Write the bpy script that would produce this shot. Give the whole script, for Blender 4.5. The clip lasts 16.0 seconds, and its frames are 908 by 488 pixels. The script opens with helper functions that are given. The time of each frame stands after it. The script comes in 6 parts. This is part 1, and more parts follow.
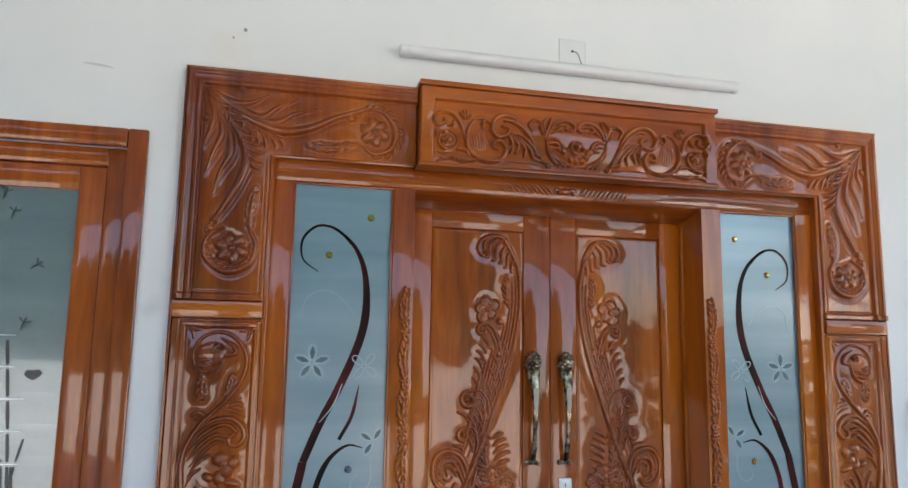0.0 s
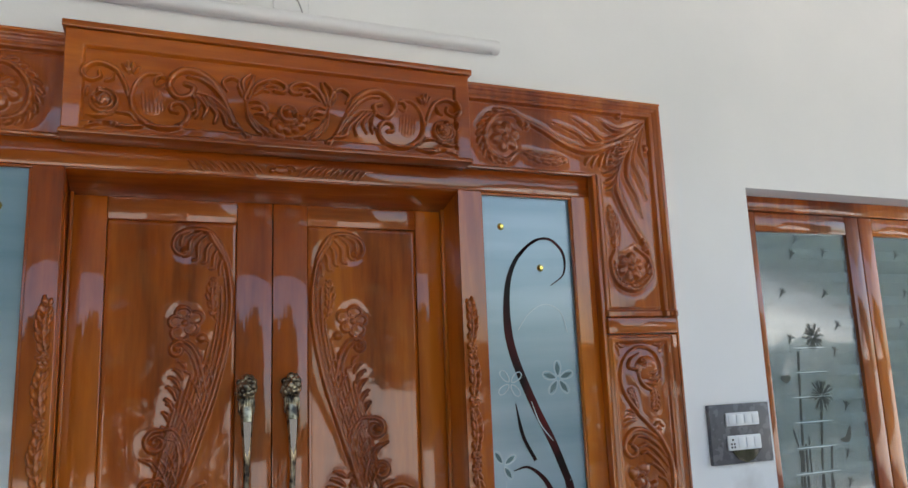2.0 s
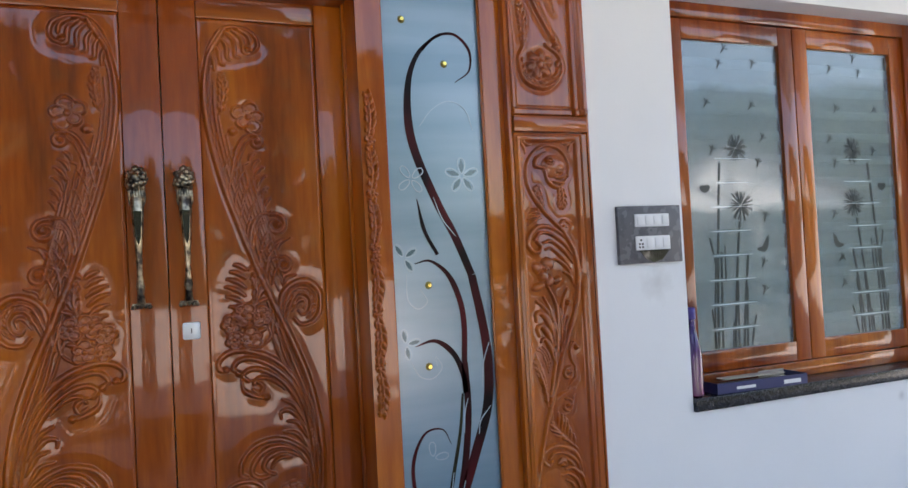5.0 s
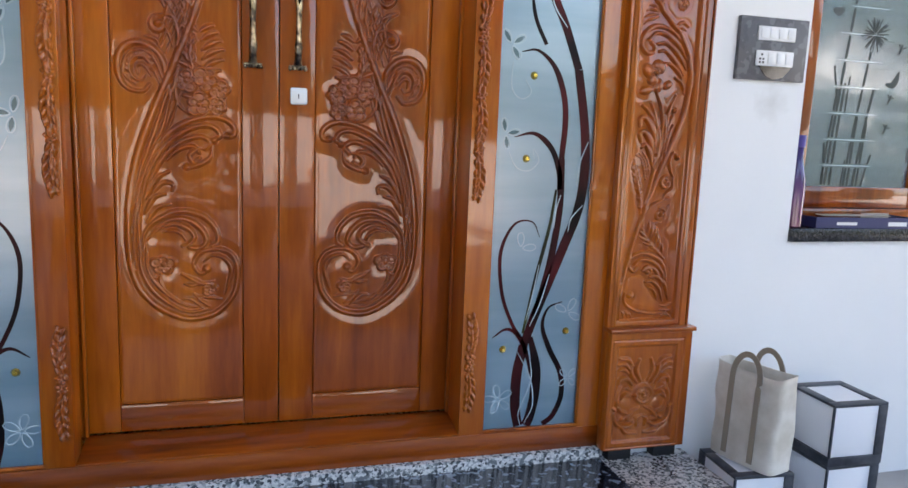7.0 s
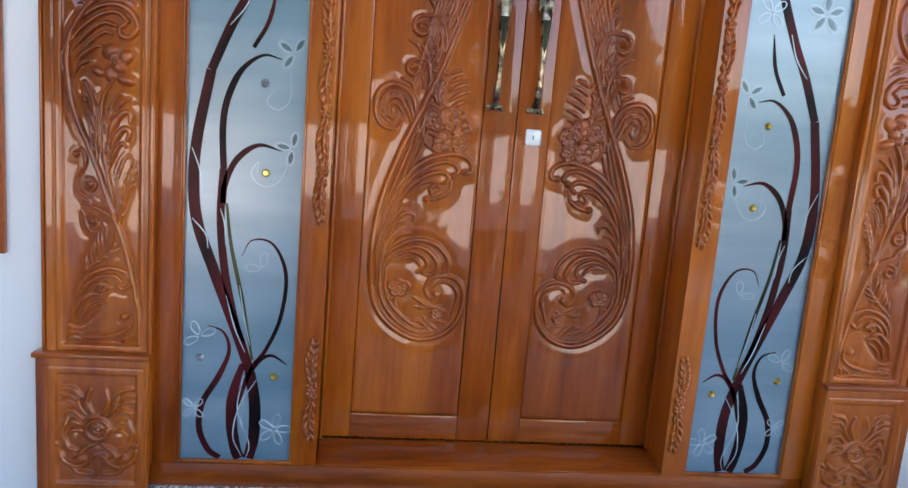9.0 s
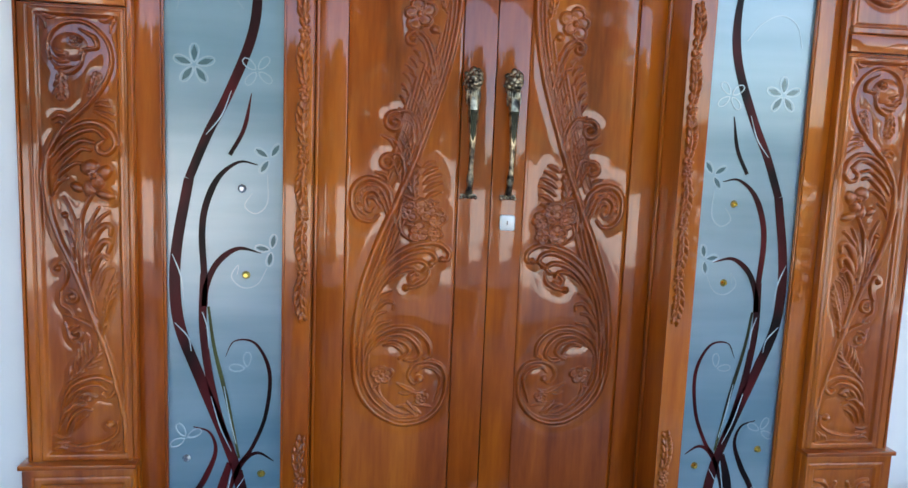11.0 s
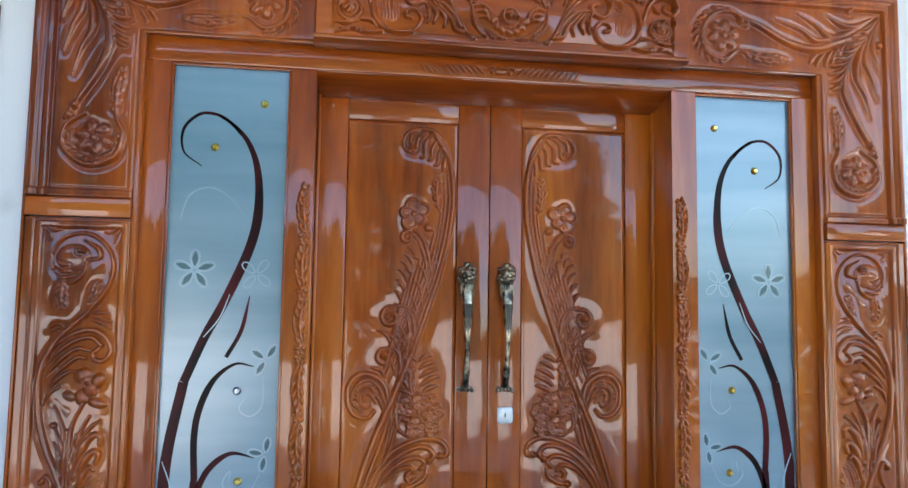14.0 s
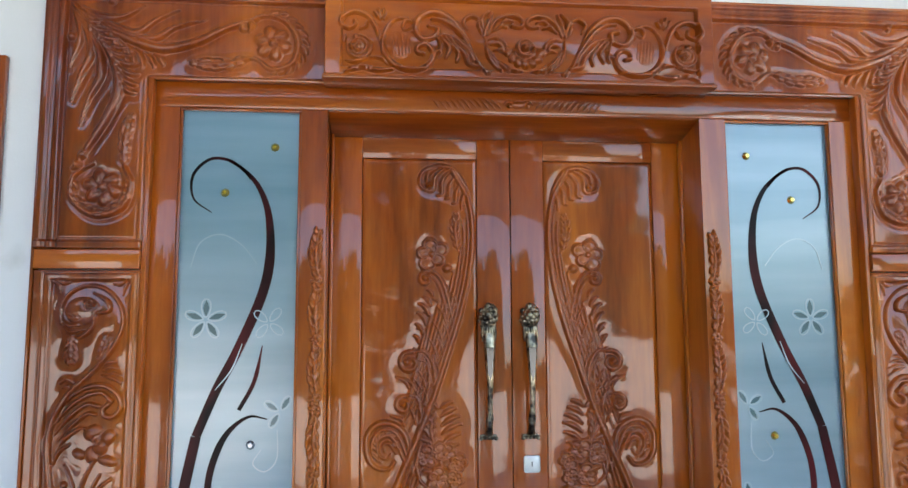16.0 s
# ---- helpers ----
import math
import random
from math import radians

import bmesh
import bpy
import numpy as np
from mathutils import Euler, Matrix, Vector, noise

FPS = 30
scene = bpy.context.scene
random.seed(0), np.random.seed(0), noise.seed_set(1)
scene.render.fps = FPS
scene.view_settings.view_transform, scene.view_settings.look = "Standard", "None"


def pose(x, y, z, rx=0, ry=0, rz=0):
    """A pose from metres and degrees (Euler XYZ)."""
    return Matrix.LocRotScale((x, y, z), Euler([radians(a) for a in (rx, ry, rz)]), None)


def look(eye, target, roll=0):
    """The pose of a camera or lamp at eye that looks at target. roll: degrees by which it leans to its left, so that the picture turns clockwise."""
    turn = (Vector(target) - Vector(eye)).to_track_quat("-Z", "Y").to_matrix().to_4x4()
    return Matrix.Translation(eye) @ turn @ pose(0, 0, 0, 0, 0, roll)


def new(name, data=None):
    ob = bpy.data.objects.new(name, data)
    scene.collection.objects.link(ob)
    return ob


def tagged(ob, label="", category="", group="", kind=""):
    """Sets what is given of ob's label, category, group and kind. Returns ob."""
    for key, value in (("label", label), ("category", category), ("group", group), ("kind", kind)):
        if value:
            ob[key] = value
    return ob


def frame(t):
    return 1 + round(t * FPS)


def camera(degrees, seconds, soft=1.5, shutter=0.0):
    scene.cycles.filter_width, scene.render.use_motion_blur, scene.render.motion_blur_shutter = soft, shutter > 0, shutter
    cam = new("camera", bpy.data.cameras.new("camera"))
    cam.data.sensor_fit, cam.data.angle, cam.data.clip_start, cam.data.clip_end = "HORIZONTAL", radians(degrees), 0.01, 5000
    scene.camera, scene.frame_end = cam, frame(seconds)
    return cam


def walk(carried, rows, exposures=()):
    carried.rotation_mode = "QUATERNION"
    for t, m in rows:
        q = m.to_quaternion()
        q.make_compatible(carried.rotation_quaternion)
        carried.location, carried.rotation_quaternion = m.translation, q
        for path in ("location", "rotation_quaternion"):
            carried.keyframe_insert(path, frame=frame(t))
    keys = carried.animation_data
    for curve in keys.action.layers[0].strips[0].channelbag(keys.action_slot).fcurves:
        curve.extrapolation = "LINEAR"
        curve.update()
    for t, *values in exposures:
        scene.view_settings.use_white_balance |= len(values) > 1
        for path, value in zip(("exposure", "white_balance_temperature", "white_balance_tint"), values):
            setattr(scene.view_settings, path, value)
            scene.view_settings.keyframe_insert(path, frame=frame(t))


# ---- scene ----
cam = camera(63.9, 16.0)
PATH = [
    (0, (-0.933, -2.296, 1.506), (-0.478, -0.37, 1.797), 1.0),
    (0.5, (-0.903, -2.113, 1.499), (-0.323, -0.225, 1.812), -2.2),
    (1, (-0.743, -2.037, 1.538), (-0.273, -0.118, 1.846), -0.3),
    (1.5, (-0.5, -1.97, 1.563), (0.155, -0.104, 1.864), -0.0),
    (2, (-0.286, -1.951, 1.491), (0.45, -0.125, 1.84), -2.2),
    (2.5, (-0.12, -2.006, 1.514), (0.483, -0.124, 1.822), -2.4),
    (3, (-0.063, -2.04, 1.496), (0.598, -0.172, 1.762), -2.3),
    (3.2, (-0.054, -2.036, 1.504), (0.61, -0.163, 1.729), -2.0),
    (5.3, (-0.023, -1.98, 1.167), (0.748, -0.134, 1.16), -2.8),
    (5.5, (-0.023, -1.974, 1.149), (0.761, -0.135, 1.099), -2.3),
    (6, (-0.017, -1.978, 1.088), (0.738, -0.13, 0.972), -1.2),
    (6.5, (-0.026, -1.982, 1.039), (0.708, -0.142, 0.762), 0.7),
    (7, (-0.094, -1.978, 0.981), (0.458, -0.081, 0.67), 2.3),
    (7.5, (-0.224, -1.972, 0.994), (0.21, -0.054, 0.633), 4.6),
    (8, (-0.352, -1.971, 1.001), (-0.054, -0.046, 0.548), 5.0),
    (8.5, (-0.396, -1.99, 1.037), (-0.175, -0.037, 0.667), 5.1),
    (9, (-0.41, -1.992, 1.078), (-0.177, -0.032, 0.752), 4.7),
    (9.2, (-0.395, -2.0, 1.094), (-0.171, -0.043, 0.747), 3.7),
    (11.3, (-0.398, -2.01, 1.279), (-0.128, -0.042, 1.043), 2.1),
    (11.5, (-0.401, -2.011, 1.28), (-0.12, -0.043, 1.059), 2.2),
    (12, (-0.404, -2.01, 1.29), (-0.135, -0.034, 1.133), 1.9),
    (12.5, (-0.416, -2.01, 1.302), (-0.156, -0.027, 1.262), 1.7),
    (13, (-0.414, -2.018, 1.332), (-0.156, -0.035, 1.359), 1.6),
    (13.5, (-0.417, -2.014, 1.345), (-0.147, -0.036, 1.463), 1.1),
    (14, (-0.419, -2.016, 1.376), (-0.136, -0.043, 1.547), 0.9),
    (14.5, (-0.415, -2.019, 1.375), (-0.131, -0.052, 1.604), 0.6),
    (15, (-0.407, -2.026, 1.394), (-0.153, -0.06, 1.657), -0.4),
    (15.5, (-0.399, -2.002, 1.408), (-0.131, -0.045, 1.72), -1.2),
    (16, (-0.362, -1.943, 1.447), (-0.177, 0.037, 1.669), -0.2),
]
walk(cam, [(t, look(eye, target, roll)) for t, eye, target, roll in PATH], exposures=[(0.0, 2.35, 6950, 9), (1.2, 2.15, 7050, 10), (2.0, 2.05, 7150, 10), (3.0, 2.1, 7050, 10), (5.5, 2.3, 7200, 16), (7.0, 2.7, 7400, 16), (8.0, 3.0, 7350, 16), (9.0, 2.85, 6950, 14), (11.5, 2.83, 6600, 7), (12.5, 2.73, 6200, 6), (14.5, 2.74, 6100, 5), (16.0, 2.69, 6600, 7)])

# ---- world and light ----
world = bpy.data.worlds.new("sky")
world.use_nodes = True
scene.world = world
wn = world.node_tree
sky = wn.nodes.new("ShaderNodeTexSky")
sky.sky_type, sky.sun_disc = "NISHITA", False
sky.sun_elevation, sky.sun_rotation = radians(50), radians(18)
sky.air_density, sky.dust_density = 1.0, 2.0
wn.links.new(sky.outputs[0], wn.nodes["Background"].inputs[0])
wn.nodes["Background"].inputs[1].default_value = 0.15
sun = new("sun", bpy.data.lights.new("sun", "SUN"))
sun.data.energy, sun.data.angle, sun.data.color = 5.0, radians(3), (1, 0.95, 0.88)
sun.matrix_world = look((2, 6.1, 7.6), (0, 0, 0))


# ---- materials ----
def material(name, color, rough=0.5, metal=0.0, coat=0.0):
    m = bpy.data.materials.new(name)
    m.use_nodes = True
    p = m.node_tree.nodes["Principled BSDF"]
    p.inputs["Base Color"].default_value = (*color, 1)
    p.inputs["Roughness"].default_value = rough
    p.inputs["Metallic"].default_value = metal
    p.inputs["Coat Weight"].default_value = coat
    p.inputs["Coat Roughness"].default_value = 0.04
    return m


def nodes(m):
    t = m.node_tree
    return t, t.nodes["Principled BSDF"], t.links.new


def noise_node(t, scale, detail=4.0, stretch=(1, 1, 1), rough=0.5, kind="Object"):
    co = t.nodes.new("ShaderNodeTexCoord")
    mp = t.nodes.new("ShaderNodeMapping")
    mp.inputs["Scale"].default_value = stretch
    n = t.nodes.new("ShaderNodeTexNoise")
    n.inputs["Scale"].default_value, n.inputs["Detail"].default_value = scale, detail
    n.inputs["Roughness"].default_value = rough
    t.links.new(co.outputs[kind], mp.inputs[0])
    t.links.new(mp.outputs[0], n.inputs[0])
    return n


def ramp(t, source, stops):
    r = t.nodes.new("ShaderNodeValToRGB")
    while len(r.color_ramp.elements) < len(stops):
        r.color_ramp.elements.new(0.5)
    for e, (p, c) in zip(r.color_ramp.elements, stops):
        e.position, e.color = p, (*c, 1)
    t.links.new(source, r.inputs[0])
    return r


def bump(t, source, strength, distance, target):
    b = t.nodes.new("ShaderNodeBump")
    b.inputs["Strength"].default_value, b.inputs["Distance"].default_value = strength, distance
    t.links.new(source, b.inputs["Height"])
    t.links.new(b.outputs[0], target)


def wood(name, stretch, dark, mid, light, rough=0.32):
    """Lacquered teak: broad figure and fine streaks along one axis under a clear coat."""
    m = material(name, mid, rough, 0, 1.0)
    t, p, link = nodes(m)
    p.inputs["Specular IOR Level"].default_value = 0.1
    p.inputs["Coat IOR"].default_value = 1.53
    broad = noise_node(t, 3.6, 4, stretch, 0.6)
    broad.inputs["Distortion"].default_value = 0.6
    fine = noise_node(t, 60.0, 5, stretch, 0.6)
    mix = t.nodes.new("ShaderNodeMath")
    mix.operation = "MULTIPLY_ADD"
    mix.inputs[1].default_value = 0.20
    half = t.nodes.new("ShaderNodeMath")
    half.operation = "MULTIPLY"
    half.inputs[1].default_value = 0.80
    link(broad.outputs[0], half.inputs[0])
    link(fine.outputs[0], mix.inputs[0])
    link(half.outputs[0], mix.inputs[2])
    r = ramp(t, mix.outputs[0], [(0.36, dark), (0.51, mid), (0.65, light)])
    link(r.outputs[0], p.inputs["Base Color"])
    wave = noise_node(t, 9.0, 2)
    bump(t, wave.outputs[0], 0.045, 0.01, p.inputs["Coat Normal"])
    return m


D, M, L = (0.14, 0.021, 0.002), (0.335, 0.067, 0.005), (0.53, 0.140, 0.010)
wood_up = wood("teak_upright", (1, 1, 0.11), D, M, L)
wood_across = wood("teak_across", (0.11, 1, 1), D, M, L)

plaster = material("white_plaster", (0.8, 0.81, 0.82), 0.6)
t, p, link = nodes(plaster)
r = ramp(t, noise_node(t, 1.3, 5).outputs[0], [(0.3, (0.76, 0.78, 0.79)), (0.7, (0.84, 0.85, 0.85))])


def stain(t, source, at, radius, color):
    """A smudge with ragged edges on the plaster, round one place."""
    co = t.nodes.new("ShaderNodeTexCoord")
    d = t.nodes.new("ShaderNodeVectorMath")
    d.operation = "DISTANCE"
    d.inputs[1].default_value = at
    t.links.new(co.outputs["Object"], d.inputs[0])
    add = t.nodes.new("ShaderNodeMath")
    add.operation = "MULTIPLY_ADD"
    add.inputs[1].default_value = radius * 1.6
    t.links.new(noise_node(t, 26, 5).outputs[0], add.inputs[0])
    t.links.new(d.outputs["Value"], add.inputs[2])
    mask = ramp(t, add.outputs[0], [(radius * 0.9, (0.55, 0.55, 0.55)), (radius * 2.0, (0, 0, 0))])
    mix = t.nodes.new("ShaderNodeMix")
    mix.data_type = "RGBA"
    t.links.new(mask.outputs[0], mix.inputs["Factor"])
    t.links.new(source, mix.inputs["A"])
    mix.inputs["B"].default_value = (*color, 1)
    return mix.outputs["Result"]


out = stain(t, r.outputs[0], (1.50, -0.006, 1.10), 0.055, (0.55, 0.55, 0.54))
out = stain(t, out, (-1.13, -0.006, 2.44), 0.07, (0.78, 0.74, 0.66))
out = stain(t, out, (-1.30, -0.006, 1.62), 0.03, (0.6, 0.6, 0.58))
out = stain(t, out, (2.62, -0.006, 0.60), 0.02, (0.5, 0.5, 0.5))
link(out, p.inputs["Base Color"])
bump(t, noise_node(t, 180, 3).outputs[0], 0.15, 0.002, p.inputs["Normal"])

grey_plaster = material("grey_cement_plaster", (0.3, 0.3, 0.29), 0.8)
t, p, link = nodes(grey_plaster)
link(ramp(t, noise_node(t, 3, 5).outputs[0], [(0.3, (0.26, 0.26, 0.25)), (0.7, (0.36, 0.35, 0.34))]).outputs[0], p.inputs["Base Color"])

roof_sheet = material("pale_roof_sheet", (0.48, 0.49, 0.50), 0.7)
t, p, link = nodes(roof_sheet)
link(ramp(t, noise_node(t, 2, 5).outputs[0], [(0.3, (0.42, 0.43, 0.44)), (0.7, (0.54, 0.55, 0.56))]).outputs[0], p.inputs["Base Color"])

# ---- building helpers ----
def slab(x0, x1, y0, y1, z0, z1, b=0.0025):
    bm = bmesh.new()
    bmesh.ops.create_cube(bm, size=1)
    for v in bm.verts:
        v.co = ((x0 + x1) / 2 + v.co.x * (x1 - x0), (y0 + y1) / 2 + v.co.y * (y1 - y0), (z0 + z1) / 2 + v.co.z * (z1 - z0))
    if b:
        bmesh.ops.bevel(bm, geom=bm.edges[:], offset=b, segments=2, affect="EDGES", profile=0.5)
    return bm


def join(*bms):
    out = bmesh.new()
    for bm in bms:
        me = bpy.data.meshes.new("tmp")
        bm.to_mesh(me)
        out.from_mesh(me)
        bpy.data.meshes.remove(me)
        bm.free()
    return out


def part(name, bm, mat, parent=None, label="", smooth=True):
    me = bpy.data.meshes.new(name)
    bm.to_mesh(me)
    bm.free()
    me.materials.append(mat)
    if smooth:
        me.shade_smooth()
        me.set_sharp_from_angle(angle=radians(35))
    ob = new(name, me)
    if parent:
        ob.parent = parent
    if label:
        tagged(ob, label)
    return ob


def thing(name, label, category, group="", kind="", at=None):
    return tagged(new(name), label, category, group, kind) if at is None else placed(tagged(new(name), label, category, group, kind), at)


def placed(ob, at):
    ob.matrix_basis = at
    return ob


def wall_with_holes(x0, x1, z0, z1, y0, y1, holes):
    """A wall slab from x0 to x1 with rectangular openings (x0, x1, z0, z1) cut right through it."""
    xs = sorted({x0, x1, *(h[0] for h in holes), *(h[1] for h in holes)})
    zs = sorted({z0, z1, *(h[2] for h in holes), *(h[3] for h in holes)})
    bm = bmesh.new()
    solid = lambda i, k: 0 <= i < len(xs) - 1 and 0 <= k < len(zs) - 1 and not any(
        h[0] <= (xs[i] + xs[i + 1]) / 2 <= h[1] and h[2] <= (zs[k] + zs[k + 1]) / 2 <= h[3] for h in holes)
    def quad(*c):
        bm.faces.new([bm.verts.new(v) for v in c])
    for i in range(len(xs) - 1):
        for k in range(len(zs) - 1):
            if not solid(i, k):
                continue
            a, b, c, d = xs[i], xs[i + 1], zs[k], zs[k + 1]
            quad((a, y0, c), (b, y0, c), (b, y0, d), (a, y0, d))
            quad((b, y1, c), (a, y1, c), (a, y1, d), (b, y1, d))
            if not solid(i - 1, k):
                quad((a, y1, c), (a, y0, c), (a, y0, d), (a, y1, d))
            if not solid(i + 1, k):
                quad((b, y0, c), (b, y1, c), (b, y1, d), (b, y0, d))
            if not solid(i, k - 1):
                quad((a, y1, c), (b, y1, c), (b, y0, c), (a, y0, c))
            if not solid(i, k + 1):
                quad((a, y0, d), (b, y0, d), (b, y1, d), (a, y1, d))
    bmesh.ops.remove_doubles(bm, verts=bm.verts[:], dist=1e-5)
    return bm


def brass_material():
    m = material("antique_brass", (0.42, 0.27, 0.09), 0.28, 1.0)
    t, p, link = nodes(m)
    r = ramp(t, noise_node(t, 55, 2).outputs[0], [(0.36, (0.05, 0.042, 0.036)), (0.66, (0.5, 0.42, 0.29))])
    link(r.outputs[0], p.inputs["Base Color"])
    return m


brass = brass_material()
dark_inlay = material("dark_enamel", (0.015, 0.012, 0.012), 0.15, 0, 1.0)
steel = material("brushed_steel", (0.75, 0.76, 0.75), 0.4, 0.35)
white_plastic = material("white_plastic", (0.78, 0.79, 0.8), 0.35)
grey_plastic = material("grey_plastic", (0.3, 0.3, 0.31), 0.4)
black_rubber = material("black_gap", (0.012, 0.012, 0.014), 0.8)


def frosted_glass(name, dim, pale):
    m = material(name, pale, 0.3)
    t, p, link = nodes(m)
    p.inputs["Transmission Weight"].default_value = 0.5
    p.inputs["Specular IOR Level"].default_value = 1.0
    p.inputs["Coat Weight"].default_value = 1.0
    p.inputs["Coat IOR"].default_value = 1.8
    p.inputs["Coat Roughness"].default_value = 0.2
    r = ramp(t, noise_node(t, 9, 4, (0.10, 1, 1)).outputs[0], [(0.36, dim), (0.64, pale)])
    link(r.outputs[0], p.inputs["Base Color"])
    bump(t, noise_node(t, 700, 2).outputs[0], 0.1, 0.0006, p.inputs["Normal"])
    return m


glass = frosted_glass("frosted_glass", (0.16, 0.37, 0.50), (0.31, 0.52, 0.64))
window_glass = frosted_glass("window_frosted_glass", (0.37, 0.51, 0.57), (0.47, 0.61, 0.66))
wp = window_glass.node_tree.nodes["Principled BSDF"]
wp.inputs["Transmission Weight"].default_value = 0.7
wp.inputs["Roughness"].default_value = 0.16
wp.inputs["Coat Weight"].default_value = 0.6
wp.inputs["Coat Roughness"].default_value = 0.04
wp.inputs["Specular IOR Level"].default_value = 0.5


def vine_material(name, a, b):
    m = material(name, a, 0.3, 0, 0.0)
    t, p, link = nodes(m)
    p.inputs["Specular IOR Level"].default_value = 0.12
    r = ramp(t, noise_node(t, 7, 2, (1, 1, 0.5)).outputs[0], [(0.4, a), (0.65, b)])
    link(r.outputs[0], p.inputs["Base Color"])
    return m


vine = vine_material("dark_maroon_stain", (0.007, 0.004, 0.005), (0.085, 0.010, 0.012))
vine_green = vine_material("olive_stain", (0.02, 0.018, 0.012), (0.09, 0.1, 0.04))
etch = material("clear_etched_line", (0.56, 0.70, 0.76), 0.12, 0, 0.6)
etch_shade = material("cut_glass_petal", (0.1, 0.17, 0.19), 0.15, 0, 0.3)
etch_dark = material("clear_glass_cut", (0.025, 0.04, 0.042), 0.3, 0, 0.0)
gem_gold = material("gold_gem", (0.75, 0.5, 0.08), 0.1, 0.8, 1.0)
gem_clear = material("crystal_gem", (0.25, 0.26, 0.3), 0.05, 0.5, 1.0)


def granite(name, base, stops, scale, spots, spot_color, rough):
    m = material(name, base, rough)
    t, p, link = nodes(m)
    co = t.nodes.new("ShaderNodeTexCoord")
    v = t.nodes.new("ShaderNodeTexVoronoi")
    v.inputs["Scale"].default_value = scale
    link(co.outputs["Object"], v.inputs[0])
    bw = t.nodes.new("ShaderNodeRGBToBW")
    link(v.outputs["Color"], bw.inputs[0])
    grains = ramp(t, bw.outputs[0], stops)
    grains.color_ramp.interpolation = "CONSTANT"
    n = noise_node(t, spots, 3, (1, 1, 1), 0.55)
    mask = ramp(t, n.outputs[0], [(0.56, (0, 0, 0)), (0.6, (1, 1, 1))])
    mix = t.nodes.new("ShaderNodeMix")
    mix.data_type = "RGBA"
    link(mask.outputs[0], mix.inputs["Factor"])
    link(grains.outputs[0], mix.inputs["A"])
    mix.inputs["B"].default_value = (*spot_color, 1)
    link(mix.outputs["Result"], p.inputs["Base Color"])
    return m


granite_light = granite("light_granite", (0.45, 0.45, 0.44), [(0.0, (0.07, 0.08, 0.09)), (0.3, (0.36, 0.39, 0.4)), (0.44, (0.58, 0.6, 0.6)), (0.6, (0.7, 0.71, 0.7))], 130, 60, (0.16, 0.18, 0.19), 0.25)
granite_black = granite("black_granite", (0.02, 0.02, 0.025), [(0.0, (0.008, 0.010, 0.018)), (0.5, (0.015, 0.019, 0.034)), (0.68, (0.035, 0.045, 0.07))], 90, 38, (0.30, 0.36, 0.42), 0.18)
granite_sill = granite("dark_sill_granite", (0.03, 0.03, 0.03), [(0.0, (0.012, 0.012, 0.014)), (0.6, (0.03, 0.03, 0.034))], 200, 120, (0.06, 0.06, 0.065), 0.25)
slate = granite("grey_slate_board", (0.12, 0.12, 0.13), [(0.0, (0.1, 0.1, 0.11)), (0.55, (0.15, 0.15, 0.165))], 60, 25, (0.08, 0.08, 0.09), 0.45)
yard = material("sunlit_concrete", (0.56, 0.55, 0.52), 0.85)
t, p, link = nodes(yard)
link(ramp(t, noise_node(t, 0.8, 6).outputs[0], [(0.3, (0.40, 0.39, 0.37)), (0.7, (0.52, 0.51, 0.49))]).outputs[0], p.inputs["Base Color"])


# ---- carving ----
def curve_points(pts, step):
    """Points at even steps along a smooth curve through pts."""
    p = [np.array(a, float) for a in pts]
    if len(p) == 2:
        dense = np.array([p[0] + (p[1] - p[0]) * k for k in np.linspace(0, 1, 40)])
    else:
        q = [2 * p[0] - p[1], *p, 2 * p[-1] - p[-2]]
        rows = []
        for i in range(1, len(q) - 2):
            a, b, c, d = q[i - 1:i + 3]
            for s in np.linspace(0, 1, 24, endpoint=False):
                rows.append(0.5 * (2 * b + (c - a) * s + (2 * a - 5 * b + 4 * c - d) * s * s + (3 * b - a - 3 * c + d) * s ** 3))
        dense = np.array(rows + [p[-1]])
    run = np.concatenate([[0], np.cumsum(np.linalg.norm(np.diff(dense, axis=0), axis=1))])
    n = max(3, int(run[-1] / step))
    u = np.linspace(0, run[-1], n)
    return np.stack([np.interp(u, run, dense[:, 0]), np.interp(u, run, dense[:, 1])], 1)


